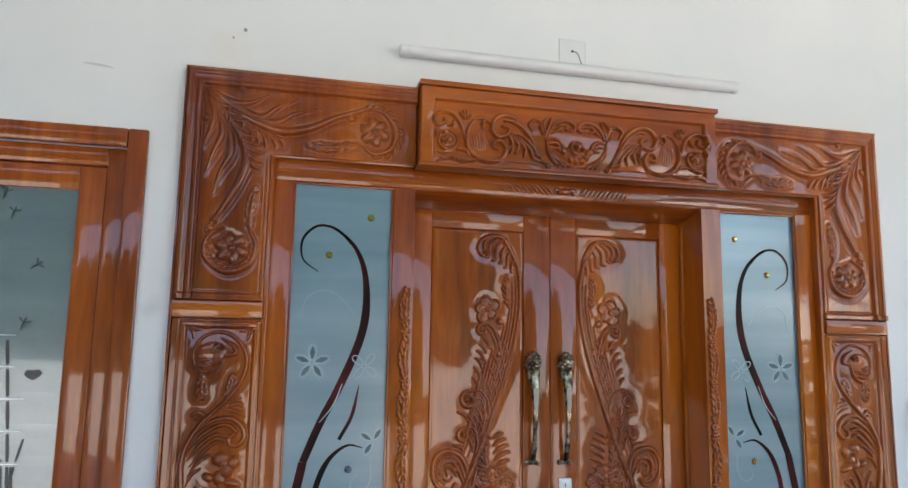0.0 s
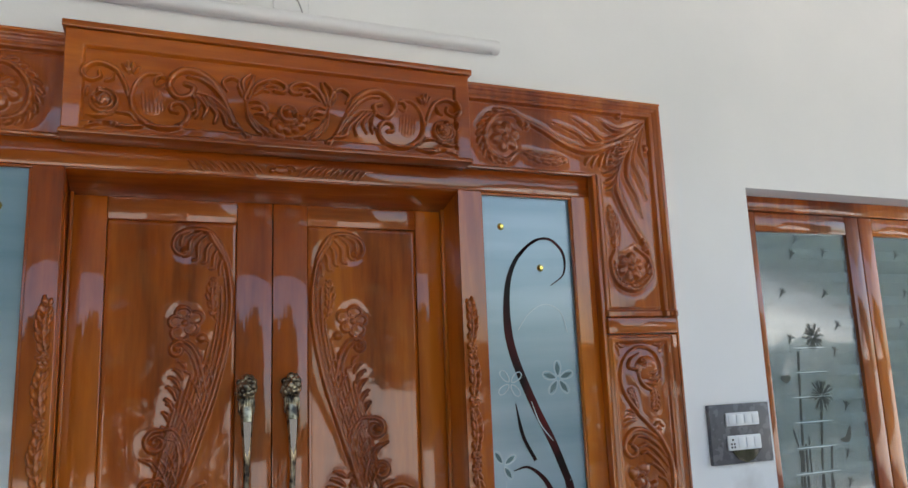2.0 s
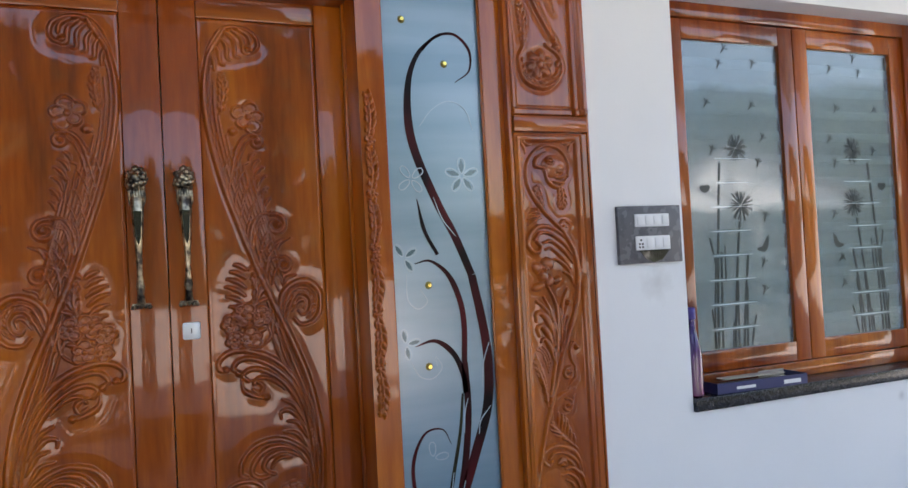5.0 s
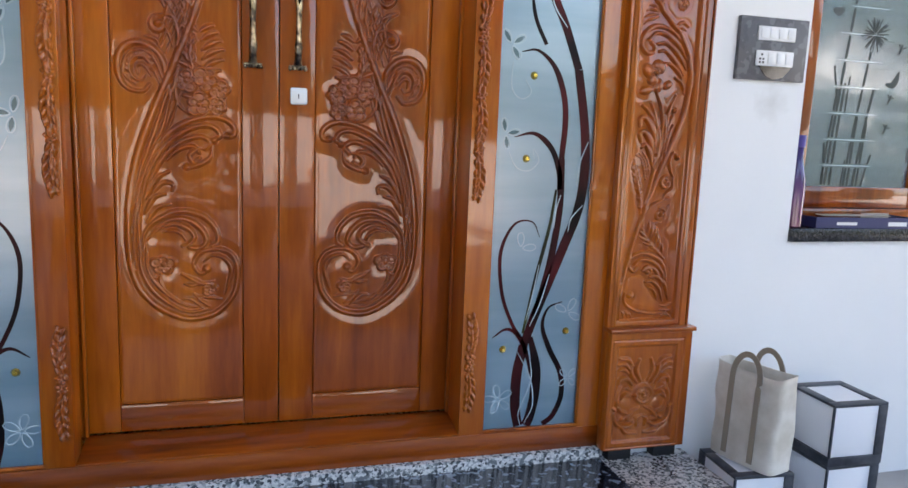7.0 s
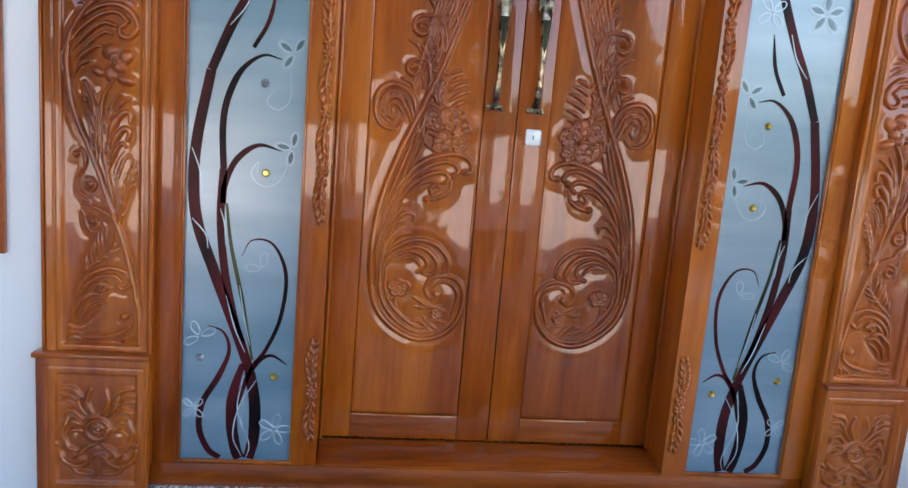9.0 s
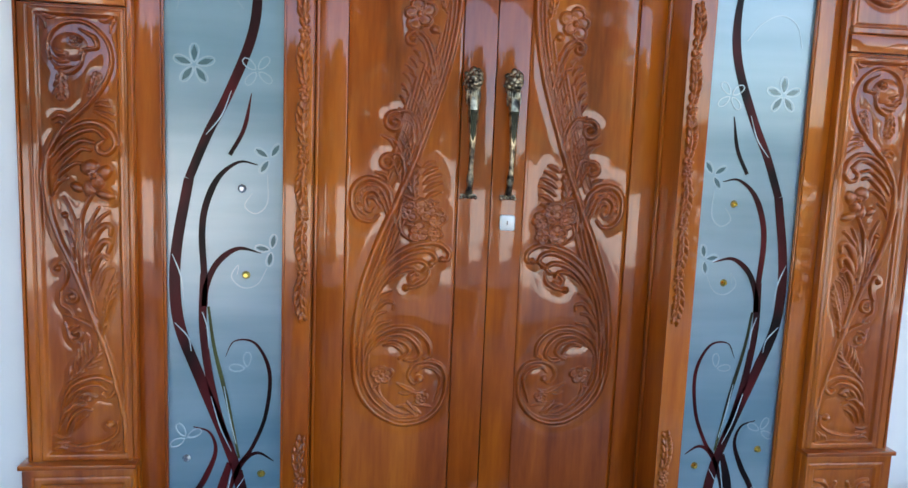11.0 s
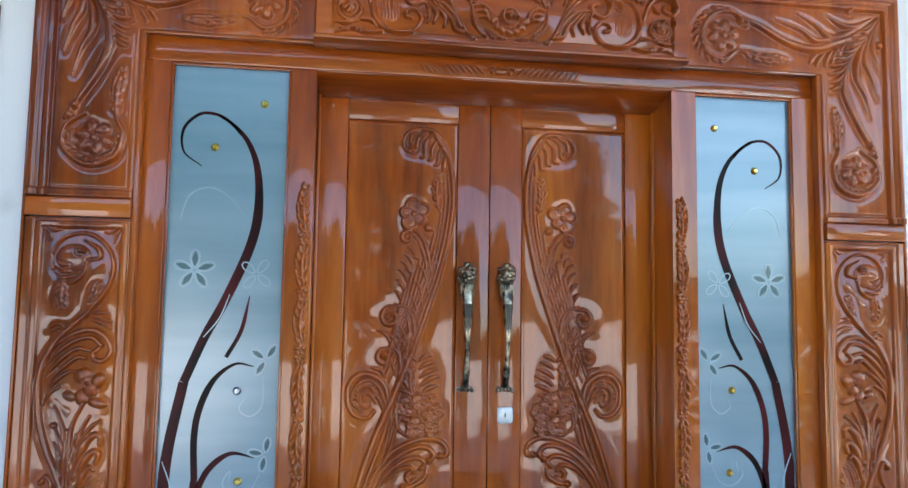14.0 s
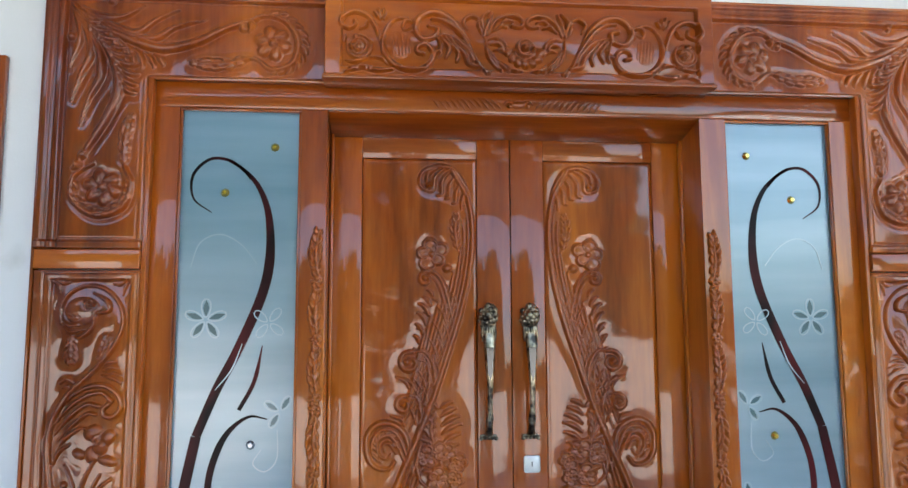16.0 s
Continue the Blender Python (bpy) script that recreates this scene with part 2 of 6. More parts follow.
class Relief:
    """A carved face in the x, z plane: a grid of heights that strokes, domes and grooves shape."""

    def __init__(self, x0, x1, z0, z1, res=0.0026):
        self.nx, self.nz = int(round((x1 - x0) / res)) + 1, int(round((z1 - z0) / res)) + 1
        self.xs, self.zs = np.linspace(x0, x1, self.nx), np.linspace(z0, z1, self.nz)
        self.X, self.Z = np.meshgrid(self.xs, self.zs)
        self.H, self.res = np.zeros_like(self.X), res
        self.worked = np.zeros_like(self.X)
        self.mask = np.ones_like(self.X, bool)

    def window(self, x, z, r):
        i0, i1 = np.searchsorted(self.xs, [x - r, x + r])
        k0, k1 = np.searchsorted(self.zs, [z - r, z + r])
        return slice(k0, k1), slice(i0, i1)

    def stroke(self, pts, w, h, taper=(0.3, 0.3), core=0.0):
        """A rounded ridge of half width w and height h along pts; taper: width at the start and the end."""
        line = curve_points(pts, max(self.res, w * 0.35))
        n = len(line)
        D = np.full_like(self.H, 9.0)
        F = np.zeros_like(self.H)
        for j, (x, z) in enumerate(line):
            s = j / (n - 1)
            k = min(1.0, taper[0] + (1 - taper[0]) * s / 0.45, taper[1] + (1 - taper[1]) * (1 - s) / 0.45)
            r = max(w * k, self.res * 0.9)
            a, b = self.window(x, z, r * 1.6)
            if a.stop <= a.start or b.stop <= b.start:
                continue
            d = np.hypot(self.X[a, b] - x, self.Z[a, b] - z) / r
            D[a, b] = np.minimum(D[a, b], d)
            F[a, b] = np.maximum(F[a, b], h * (0.45 + 0.55 * k) * np.sqrt(np.clip(1 - d * d, 0, 1)))
        ring = np.clip((D - 1) / 0.5, 0, 1)
        self.H = np.where(D < 1, np.maximum(self.H * 0.55, F + 0.3 * self.H), self.H * (0.45 + 0.55 * ring))
        self.worked = np.maximum(self.worked, (D < 1.2) * 1.0)

    def dome(self, x, z, rx, rz, h, turn=0.0, over=True):
        r = max(rx, rz) * 1.5
        a, b = self.window(x, z, r)
        dx, dz = self.X[a, b] - x, self.Z[a, b] - z
        c, s = math.cos(turn), math.sin(turn)
        d = np.hypot((dx * c + dz * s) / rx, (-dx * s + dz * c) / rz)
        F = h * np.sqrt(np.clip(1 - d * d, 0, 1))
        H = self.H[a, b]
        ring = np.clip((d - 1) / 0.35, 0, 1)
        self.H[a, b] = np.where(d < 1, np.maximum(F + (0.35 * H if over else 0), H * 0.5), H * (0.55 + 0.45 * ring))
        self.worked[a, b] = np.maximum(self.worked[a, b], d < 1.2)

    def flower(self, x, z, r, n=5, h=0.012, turn=0.3):
        for j in range(n):
            a = turn + j * 2 * math.pi / n
            self.dome(x + 0.6 * r * math.cos(a), z + 0.6 * r * math.sin(a), 0.46 * r, 0.36 * r, h, a)
        for j in range(n):
            a = turn + j * 2 * math.pi / n
            self.groove([(x + 0.25 * r * math.cos(a), z + 0.25 * r * math.sin(a)), (x + 0.85 * r * math.cos(a), z + 0.85 * r * math.sin(a))], 0.003, 0.3 * h)
        self.dome(x, z, 0.25 * r, 0.25 * r, h * 1.15)

    def bloom(self, x, z, r, n=5, h=0.010, turn=0.3):
        """An open blossom: ragged petals with raised rims round a sunk eye."""
        for j in range(n):
            a = turn + j * 2 * math.pi / n
            k = r * (1 + 0.14 * math.sin(7 * a + 40 * x))
            c, q = (x + 0.55 * k * math.cos(a), z + 0.55 * k * math.sin(a)), []
            for i in range(7):
                u = a + radians(-130 + 260 * i / 6)
                q.append((c[0] + 0.42 * k * math.cos(u), c[1] + 0.36 * k * math.sin(u)))
            self.dome(c[0], c[1], 0.45 * k, 0.36 * k, 0.5 * h, a)
            self.stroke(q, 0.0042, h, (0.6, 0.6))
        self.dome(x, z, 0.20 * r, 0.20 * r, h)

    def groove(self, pts, w, depth):
        for x, z in curve_points(pts, self.res):
            a, b = self.window(x, z, w)
            d = np.hypot(self.X[a, b] - x, self.Z[a, b] - z) / w
            self.H[a, b] -= 0.45 * depth * np.clip(1 - d * d, 0, 1)

    def scroll(self, x, z, r, start, turns, w, h, inner=0.25, n=22):
        """A volute that winds inwards from angle start (degrees); turns under 0 wind clockwise."""
        pts = []
        for j in range(n):
            s = j / (n - 1)
            a = radians(start) + s * turns * 2 * math.pi
            k = r * (1 - (1 - inner) * s)
            pts.append((x + k * math.cos(a), z + k * math.sin(a)))
        self.stroke(pts, w, h, (0.6, 0.5))
        self.dome(pts[-1][0], pts[-1][1], w * 1.5, w * 1.5, h * 1.15)

    def feathers(self, spine, n, length, lean, w, h, side=1, s0=0.05, s1=0.95, curl=0.5, ends=(0.6, 0.6)):
        """Leaf lobes that spring from a spine to one side, each bending back by curl."""
        line = curve_points(spine, self.res)
        for j in range(n):
            s = s0 + (s1 - s0) * j / max(1, n - 1)
            i = min(len(line) - 2, int(s * (len(line) - 1)))
            tx, tz = line[min(i + 3, len(line) - 1)] - line[max(i - 3, 0)]
            a = math.atan2(tz, tx) + side * radians(lean)
            q = j / max(1, n - 1)
            k = length * (ends[0] + (1 - ends[0]) * min(1, q / 0.4)) * (ends[1] + (1 - ends[1]) * min(1, (1 - q) / 0.4))
            x, z = line[i]
            p1 = (x + 0.5 * k * math.cos(a), z + 0.5 * k * math.sin(a))
            a2 = a - side * curl
            p2 = (p1[0] + 0.5 * k * math.cos(a2), p1[1] + 0.5 * k * math.sin(a2))
            a3 = a2 - side * curl * 1.6
            self.stroke([(x, z), p1, p2, (p2[0] + 0.12 * k * math.cos(a3), p2[1] + 0.12 * k * math.sin(a3))], w, h, (0.5, 0.45))

    def leaf(self, spine, n, width, w, h, lean=38):
        """An acanthus leaf: lobes to both sides of a spine that rises to its tip."""
        self.feathers(spine, n, width, lean, w, h, 1, 0.02, 0.92, 0.35, (0.7, 0.35))
        self.feathers(spine, n, width, lean, w, h, -1, 0.02, 0.92, 0.35, (0.7, 0.35))
        self.stroke(spine, w * 1.1, h * 1.1, (0.8, 0.2))

    def sunk(self, x0, x1, z0, z1, depth, soft=0.006):
        d = np.minimum(np.minimum(self.X - x0, x1 - self.X), np.minimum(self.Z - z0, z1 - self.Z))
        self.H -= depth * np.clip(d / soft, 0, 1)

    def line(self, x0, x1, z0, z1, w=0.003, depth=0.003):
        d = np.abs(np.maximum(np.maximum(x0 - self.X, self.X - x1), np.maximum(z0 - self.Z, self.Z - z1)))
        self.H -= depth * np.clip(1 - d / w, 0, 1)

    def scoop(self, depth, reach):
        """Hollows the ground a little round all that is carved, as a gouge leaves it."""
        k = max(1, int(reach / self.res))
        soft = self.worked.copy()
        for _ in range(2):
            for axis in (0, 1):
                pad = np.pad(soft, [(k, k) if a == axis else (0, 0) for a in (0, 1)], mode="edge")
                c = np.cumsum(pad, axis=axis)
                soft = (np.take(c, range(2 * k, c.shape[axis]), axis) - np.take(c, range(0, c.shape[axis] - 2 * k), axis)) / (2 * k)
        self.H -= depth * np.clip(soft * 1.6, 0, 1) * (1 - 0.6 * self.worked)

    def build(self, name, y, mat, parent, label="", mirror=False, rim=0.006):
        H = self.H.copy()
        m = self.mask
        edge = np.zeros_like(m)
        edge[0], edge[-1], edge[:, 0], edge[:, -1] = True, True, True, True
        inner = m.copy()
        inner[1:] &= m[:-1]
        inner[:-1] &= m[1:]
        inner[:, 1:] &= m[:, :-1]
        inner[:, :-1] &= m[:, 1:]
        edge |= m & ~inner
        H[edge] -= rim
        sx = -1 if mirror else 1
        co = np.stack([sx * self.X.ravel(), (y - H).ravel(), self.Z.ravel()], 1).astype(np.float32)
        ids = np.arange(self.nx * self.nz).reshape(self.nz, self.nx)
        f = np.stack([ids[:-1, :-1], ids[:-1, 1:], ids[1:, 1:], ids[1:, :-1]], 2)
        keep = m[:-1, :-1] & m[:-1, 1:] & m[1:, 1:] & m[1:, :-1]
        f = f[keep]
        if mirror:
            f = f[:, ::-1]
        used = np.unique(f)
        back = np.full(self.nx * self.nz, -1)
        back[used] = np.arange(len(used))
        f, co = back[f], co[used]
        me = bpy.data.meshes.new(name)
        me.vertices.add(len(co))
        me.vertices.foreach_set("co", co.ravel())
        me.loops.add(f.size)
        me.loops.foreach_set("vertex_index", f.ravel().astype(np.int32))
        me.polygons.add(len(f))
        me.polygons.foreach_set("loop_start", np.arange(0, f.size, 4, dtype=np.int32))
        me.update(calc_edges=True)
        me.validate()
        me.materials.append(mat)
        me.shade_smooth()
        ob = new(name, me)
        ob.parent = parent
        if label:
            tagged(ob, label)
        return ob

# ---- the setting ----
WALL_Y = -0.006
FLOOR_Z = -0.03
PORCH_Z = -0.20
WIN_R = (1.62, 2.95, 0.66, 2.10)
WIN_L = (-2.60, -1.40, 0.70, 2.09)
tagged(part("wall_front", wall_with_holes(-7, 7, PORCH_Z, 6.5, WALL_Y, 0.22, [(-0.985, 0.985, PORCH_Z, 2.097), WIN_R, WIN_L]), plaster, None, "", False),
       "white painted plaster front wall of the house", "wall", "", "structure")
for name, b in (("wall_back", (-7, 7, 4.0, 4.2, PORCH_Z, 3.2)), ("wall_west", (-7.2, -7, 0.0, 4.2, PORCH_Z, 3.2)), ("wall_east", (7, 7.2, 0.0, 4.2, PORCH_Z, 3.2))):
    tagged(part(name, slab(*b, 0), plaster, None, "", False), "plain plastered wall of the room behind", "wall", "", "structure")
tagged(part("ceiling", slab(-7, 7, 0.22, 4.0, 3.0, 3.2, 0), plaster, None, "", False), "plain white ceiling of the room behind", "ceiling", "", "structure")
tagged(part("floor", slab(-7, 7, 0.22, 4.0, PORCH_Z - 0.2, 0.0, 0), granite_light, None, "", False), "stone floor of the room behind", "floor", "", "structure")

tagged(part("ground", slab(-400, 400, -400, 60, -0.9, -0.42, 0), yard, None, "", False), "pale concrete yard before the house", "ground", "", "structure")
tagged(part("porch", slab(-7, 7, -3.6, 0.0, -0.419, PORCH_Z, 0.004), grey_plaster, None, "", False), "grey cement porch floor", "floor", "", "structure")
step = thing("doorstep", "raised doorstep of light and black polished granite", "step", "", "structure")
part("side_slab", slab(0.984, 1.29, -3.0, 0.0, PORCH_Z + 0.001, FLOOR_Z, 0.003), granite_light, step, "light speckled granite slab")
part("side_slab", slab(-1.9, -0.996, -3.0, 0.0, PORCH_Z + 0.001, FLOOR_Z, 0.003), granite_light, step, "light speckled granite slab")
part("tread", slab(-0.995, 0.983, -3.0, -0.024, PORCH_Z + 0.001, FLOOR_Z + 0.001, 0.002), granite_black, step, "polished black granite slab with pale flecks")
part("upstand", slab(-0.984, 0.984, -0.023, 0.20, PORCH_Z + 0.001, 0.0025, 0.003), granite_light, step, "light speckled granite strip under the frame")

# unseen wall, added to keep light from the left off the door's reveals
tagged(part("added_side_wall", slab(-3.6, -3.4, -3.4, WALL_Y - 0.0005, PORCH_Z, 3.349, 0), grey_plaster, None, "", False), "plain grey unseen wall added to cut light from the left", "wall", "", "structure")
# unseen roof slab, added to cut overhead light; pale so that it fills the carving
tagged(part("unseen_porch_ceiling", slab(-7, 7, -3.4, WALL_Y - 0.0005, 3.35, 3.55, 0), roof_sheet, None, "", False), "plain pale unseen porch roof added to shape the light", "ceiling", "", "structure")
across = thing("house", "pale house with a pitched roof across the yard", "house", at=pose(34, -34, -0.42, 0, 0, 30))
gable = bmesh.new()
ends = [[gable.verts.new((x, y, z)) for x, z in ((-7, 0), (7, 0), (7, 4.3), (0, 8.0), (-7, 4.3))] for y in (0, -8)]
gable.faces.new(ends[0])
gable.faces.new(ends[1][::-1])
for k in range(5):
    gable.faces.new((ends[0][k], ends[1][k], ends[1][(k + 1) % 5], ends[0][(k + 1) % 5]))
bmesh.ops.recalc_face_normals(gable, faces=gable.faces[:])
part("wall", gable, plaster, across, "", False)
clay = material("clay_roof_tiles", (0.12, 0.075, 0.06), 0.8)
for sd in (-1, 1):
    wing = slab(-8.2, 0, -8.6, 0.7, 0, 0.22, 0)
    bmesh.ops.transform(wing, matrix=Matrix.Translation((0, 0, 8.05)) @ Matrix.Rotation(-math.atan2(3.7, 7), 4, "Y"), verts=wing.verts[:])
    if sd > 0:
        for v in wing.verts:
            v.co.x = -v.co.x
        bmesh.ops.reverse_faces(wing, faces=wing.faces[:])
    part("roof", wing, clay, across, "", False)
    beam = slab(-3.6, 0, 0.02, 0.2, -0.14, 0.14, 0)
    bmesh.ops.transform(beam, matrix=Matrix.Translation((sd * 0.1, 0, 4.6)) @ Matrix.Rotation(radians(32) if sd < 0 else radians(148), 4, "Y"), verts=beam.verts[:])
    part("beam", beam, grey_plaster, across, "grey roof strut", False)
part("post", slab(-0.2, 0.2, 0.02, 0.25, 0.0, 7.6, 0), grey_plaster, across, "grey post", False)


def leaves(name, label, n, spot, size, mat, seed):
    """Many small leaf blades, each where spot() puts it, as one mesh."""
    rnd = random.Random(seed)
    pts, faces = [], []
    for k in range(n):
        c = Vector(spot(rnd))
        u = Vector((rnd.gauss(0, 1), rnd.gauss(0, 1), rnd.gauss(0, 1))).normalized()
        w = u.orthogonal().normalized()
        a, b = size * rnd.uniform(0.7, 1.3), size * rnd.uniform(0.35, 0.7)
        m = len(pts)
        pts += [c - u * a, c + w * b, c + u * a, c - w * b]
        faces.append((m, m + 1, m + 2, m + 3))
    me = bpy.data.meshes.new(name)
    me.from_pydata(pts, [], faces)
    me.materials.append(mat)
    return tagged(new(name, me), label, "plants", "", "stuff")


# a far row of trees, added to darken what only the lacquer and the glass mirror
leaf_mat = material("dark_leaves", (0.05, 0.075, 0.03), 0.7)


def tree_spot(rnd):
    x = rnd.uniform(-150, 170)
    top = (30.0 if x < 29 else max(4.0, 30.0 - (x - 29) * 4.0) if x < 66 else min(26.0, 4.0 + (x - 66) * 1.6)) + 4 * noise.noise(Vector((x * 0.05, 0, 0))) + 3 * noise.noise(Vector((x * 0.25, 3, 0)))
    return x, -90 + rnd.uniform(-5, 5), -0.4 + (top + 0.4) * rnd.random() ** 0.8


def screen_spot(x0, x1):
    def spot(rnd):
        x = rnd.uniform(x0, x1)
        return x, -6.4 + rnd.uniform(-0.35, 0.35), -0.42 + (2.15 + 0.25 * noise.noise(Vector((x * 1.3, 0, 0)))) * rnd.random() ** 0.85
    return spot


leaves("added_tree_row", "unseen far row of dark green trees added to shape reflections", 19000, tree_spot, 1.9, leaf_mat, 11)
# added out of view: blocks yard light, the gaps leave bright patches in the lacquer
for x0, x1, n in ((-14, -4.4, 6000), (-1.55, 0.45, 1500), (3.1, 14, 7000)):
    leaves("leaf_screen", "unseen dark green leaves added to block the bright yard", n, screen_spot(x0, x1), 0.1, leaf_mat, 12)

# ---- the door frame with its two sidelights ----
frame_thing = thing("door_frame", "lacquered teak door frame with frosted glass sidelights", "door frame")
for s in (-1, 1):
    part("jamb", slab(s * 0.985, s * 0.910, 0.0, 0.15, 0.072, 2.028), wood_up, frame_thing)
    part("mullion", slab(s * 0.592, s * 0.522, 0.0, 0.15, 0.072, 2.028), wood_up, frame_thing)
    for z0, z1, x0, x1 in ((0.0725, 0.080, 0.592, 0.910), (2.0205, 2.0275, 0.592, 0.910), (0.080, 2.0205, 0.592, 0.599), (0.080, 2.0205, 0.903, 0.910)):
        part("glazing_bead", slab(min(s * x0, s * x1), max(s * x0, s * x1), 0.004, 0.017, z0, z1, 0.002), wood_up, frame_thing)
    # door stop: the rebate that the leaf closes against
    part("door_stop", slab(min(s * 0.522, s * 0.513), max(s * 0.522, s * 0.513), 0.13, 0.15, 0.095, 2.028), wood_up, frame_thing)
part("head", slab(-0.985, 0.985, 0.0, 0.15, 2.028, 2.097), wood_across, frame_thing)
wedge = slab(-0.5218, 0.5218, 0.006, 0.1495, 1.992, 2.031, 0.002)
for v in wedge.verts:
    if v.co.z < 2.01:
        v.co.z += 0.034 * (1 - (v.co.y - 0.006) / 0.1435)
part("head_slope", wedge, wood_across, frame_thing)
sill = slab(-0.5218, 0.5218, 0.006, 0.1495, 0.0685, 0.0945, 0.002)
for v in sill.verts:
    if v.co.z > 0.08:
        v.co.z -= 0.020 * (1 - (v.co.y - 0.006) / 0.1435)
part("sill_slope", sill, wood_across, frame_thing)
part("threshold", slab(-0.985, 0.985, -0.002, 0.15, 0.003, 0.072), wood_across, frame_thing)

# carved strip on the head and on the inner edges of the mullions
r = Relief(-0.245, 0.245, 2.030, 2.080, 0.0022)
for s in (-1, 1):
    for j in range(11):
        x = 0.045 + j * 0.017
        k = 1 - 0.4 * j / 10
        r.stroke([(s * x, 2.036), (s * (x + 0.012), 2.052), (s * (x + 0.03 * k + 0.006), 2.052 + 0.022 * k)], 0.0048, 0.007, (0.4, 0.5))
    r.scroll(s * 0.024, 2.054, 0.016, 90 - s * 90, s * 0.8, 0.005, 0.008)
r.dome(0, 2.054, 0.02, 0.012, 0.008)
r.mask = r.worked > 0
r.build("carved_strip", 0.0005, wood_across, frame_thing, "", False, 0.002)
for z0, z1 in ((0.785, 1.70), (0.155, 0.445)):
    r = Relief(-0.582, -0.5225, z0 - 0.01, z1 + 0.01, 0.0024)
    n = max(2, round((z1 - z0) / 0.155))
    for j in range(n):
        a, b = z0 + (z1 - z0) * j / n, z0 + (z1 - z0) * (j + 1) / n
        m = (a + b) / 2
        up = 1 if (a + b) / 2 > (z0 + z1) / 2 else -1
        lo, hi = (a, b) if up > 0 else (b, a)
        r.feathers([(-0.536, lo), (-0.546, m), (-0.540, hi)], 7, 0.046, 34, 0.0070, 0.013, up, 0.0, 0.9, 0.5)
        r.feathers([(-0.536, lo), (-0.546, m), (-0.540, hi)], 6, 0.034, 34, 0.0062, 0.012, -up, 0.05, 0.9, 0.5)
        r.stroke([(-0.534, lo), (-0.546, m), (-0.540, hi)], 0.0055, 0.013)
        r.flower(-0.545, lo + up * 0.012, 0.017, 5, 0.012)
    r.mask = r.worked > 0
    for mirror in (False, True):
        r.build("carved_strip", 0.0005, wood_up, frame_thing, "", mirror, 0.002)


def ribbon(pts, w, y, taper=(0.3, 0.3), mirror=False, thick=0.0012):
    line = curve_points(pts, 0.008)
    n = len(line)
    bm = bmesh.new()
    rows = []
    for j, p in enumerate(line):
        d = line[min(j + 1, n - 1)] - line[max(j - 1, 0)]
        d = d / (np.linalg.norm(d) + 1e-9)
        s = j / (n - 1)
        k = w * min(1.0, taper[0] + (1 - taper[0]) * s / 0.4, taper[1] + (1 - taper[1]) * (1 - s) / 0.4)
        row = []
        for side, dy in ((-1, 0), (-1, -thick), (1, -thick), (1, 0)):
            x, z = p[0] - side * d[1] * k, p[1] + side * d[0] * k
            row.append(bm.verts.new((-x if mirror else x, y + dy, z)))
        rows.append(row)
    for a, b in zip(rows, rows[1:]):
        for i in range(3):
            bm.faces.new((a[i], a[i + 1], b[i + 1], b[i]))
    bm.faces.new(rows[0])
    bm.faces.new(rows[-1][::-1])
    bmesh.ops.recalc_face_normals(bm, faces=bm.faces[:])
    return bm


def gem(x, z, y, r):
    bm = bmesh.new()
    bmesh.ops.create_cone(bm, cap_ends=True, segments=8, radius1=r, radius2=r * 0.5, depth=r * 0.8, matrix=Matrix.Translation((x, y - r * 0.4, z)) @ Matrix.Rotation(radians(90), 4, "X"))
    return bm


def petal(x, z, a, length, width):
    """The outline of one etched petal."""
    c, s = math.cos(a), math.sin(a)
    pts = []
    for k in range(13):
        u = k / 12 * 2 * math.pi
        l, w = length * (0.5 - 0.5 * math.cos(u)), width * math.sin(u) * (1 - 0.25 * math.cos(u))
        pts.append((x + l * c - w * s, z + l * s + w * c))
    return pts


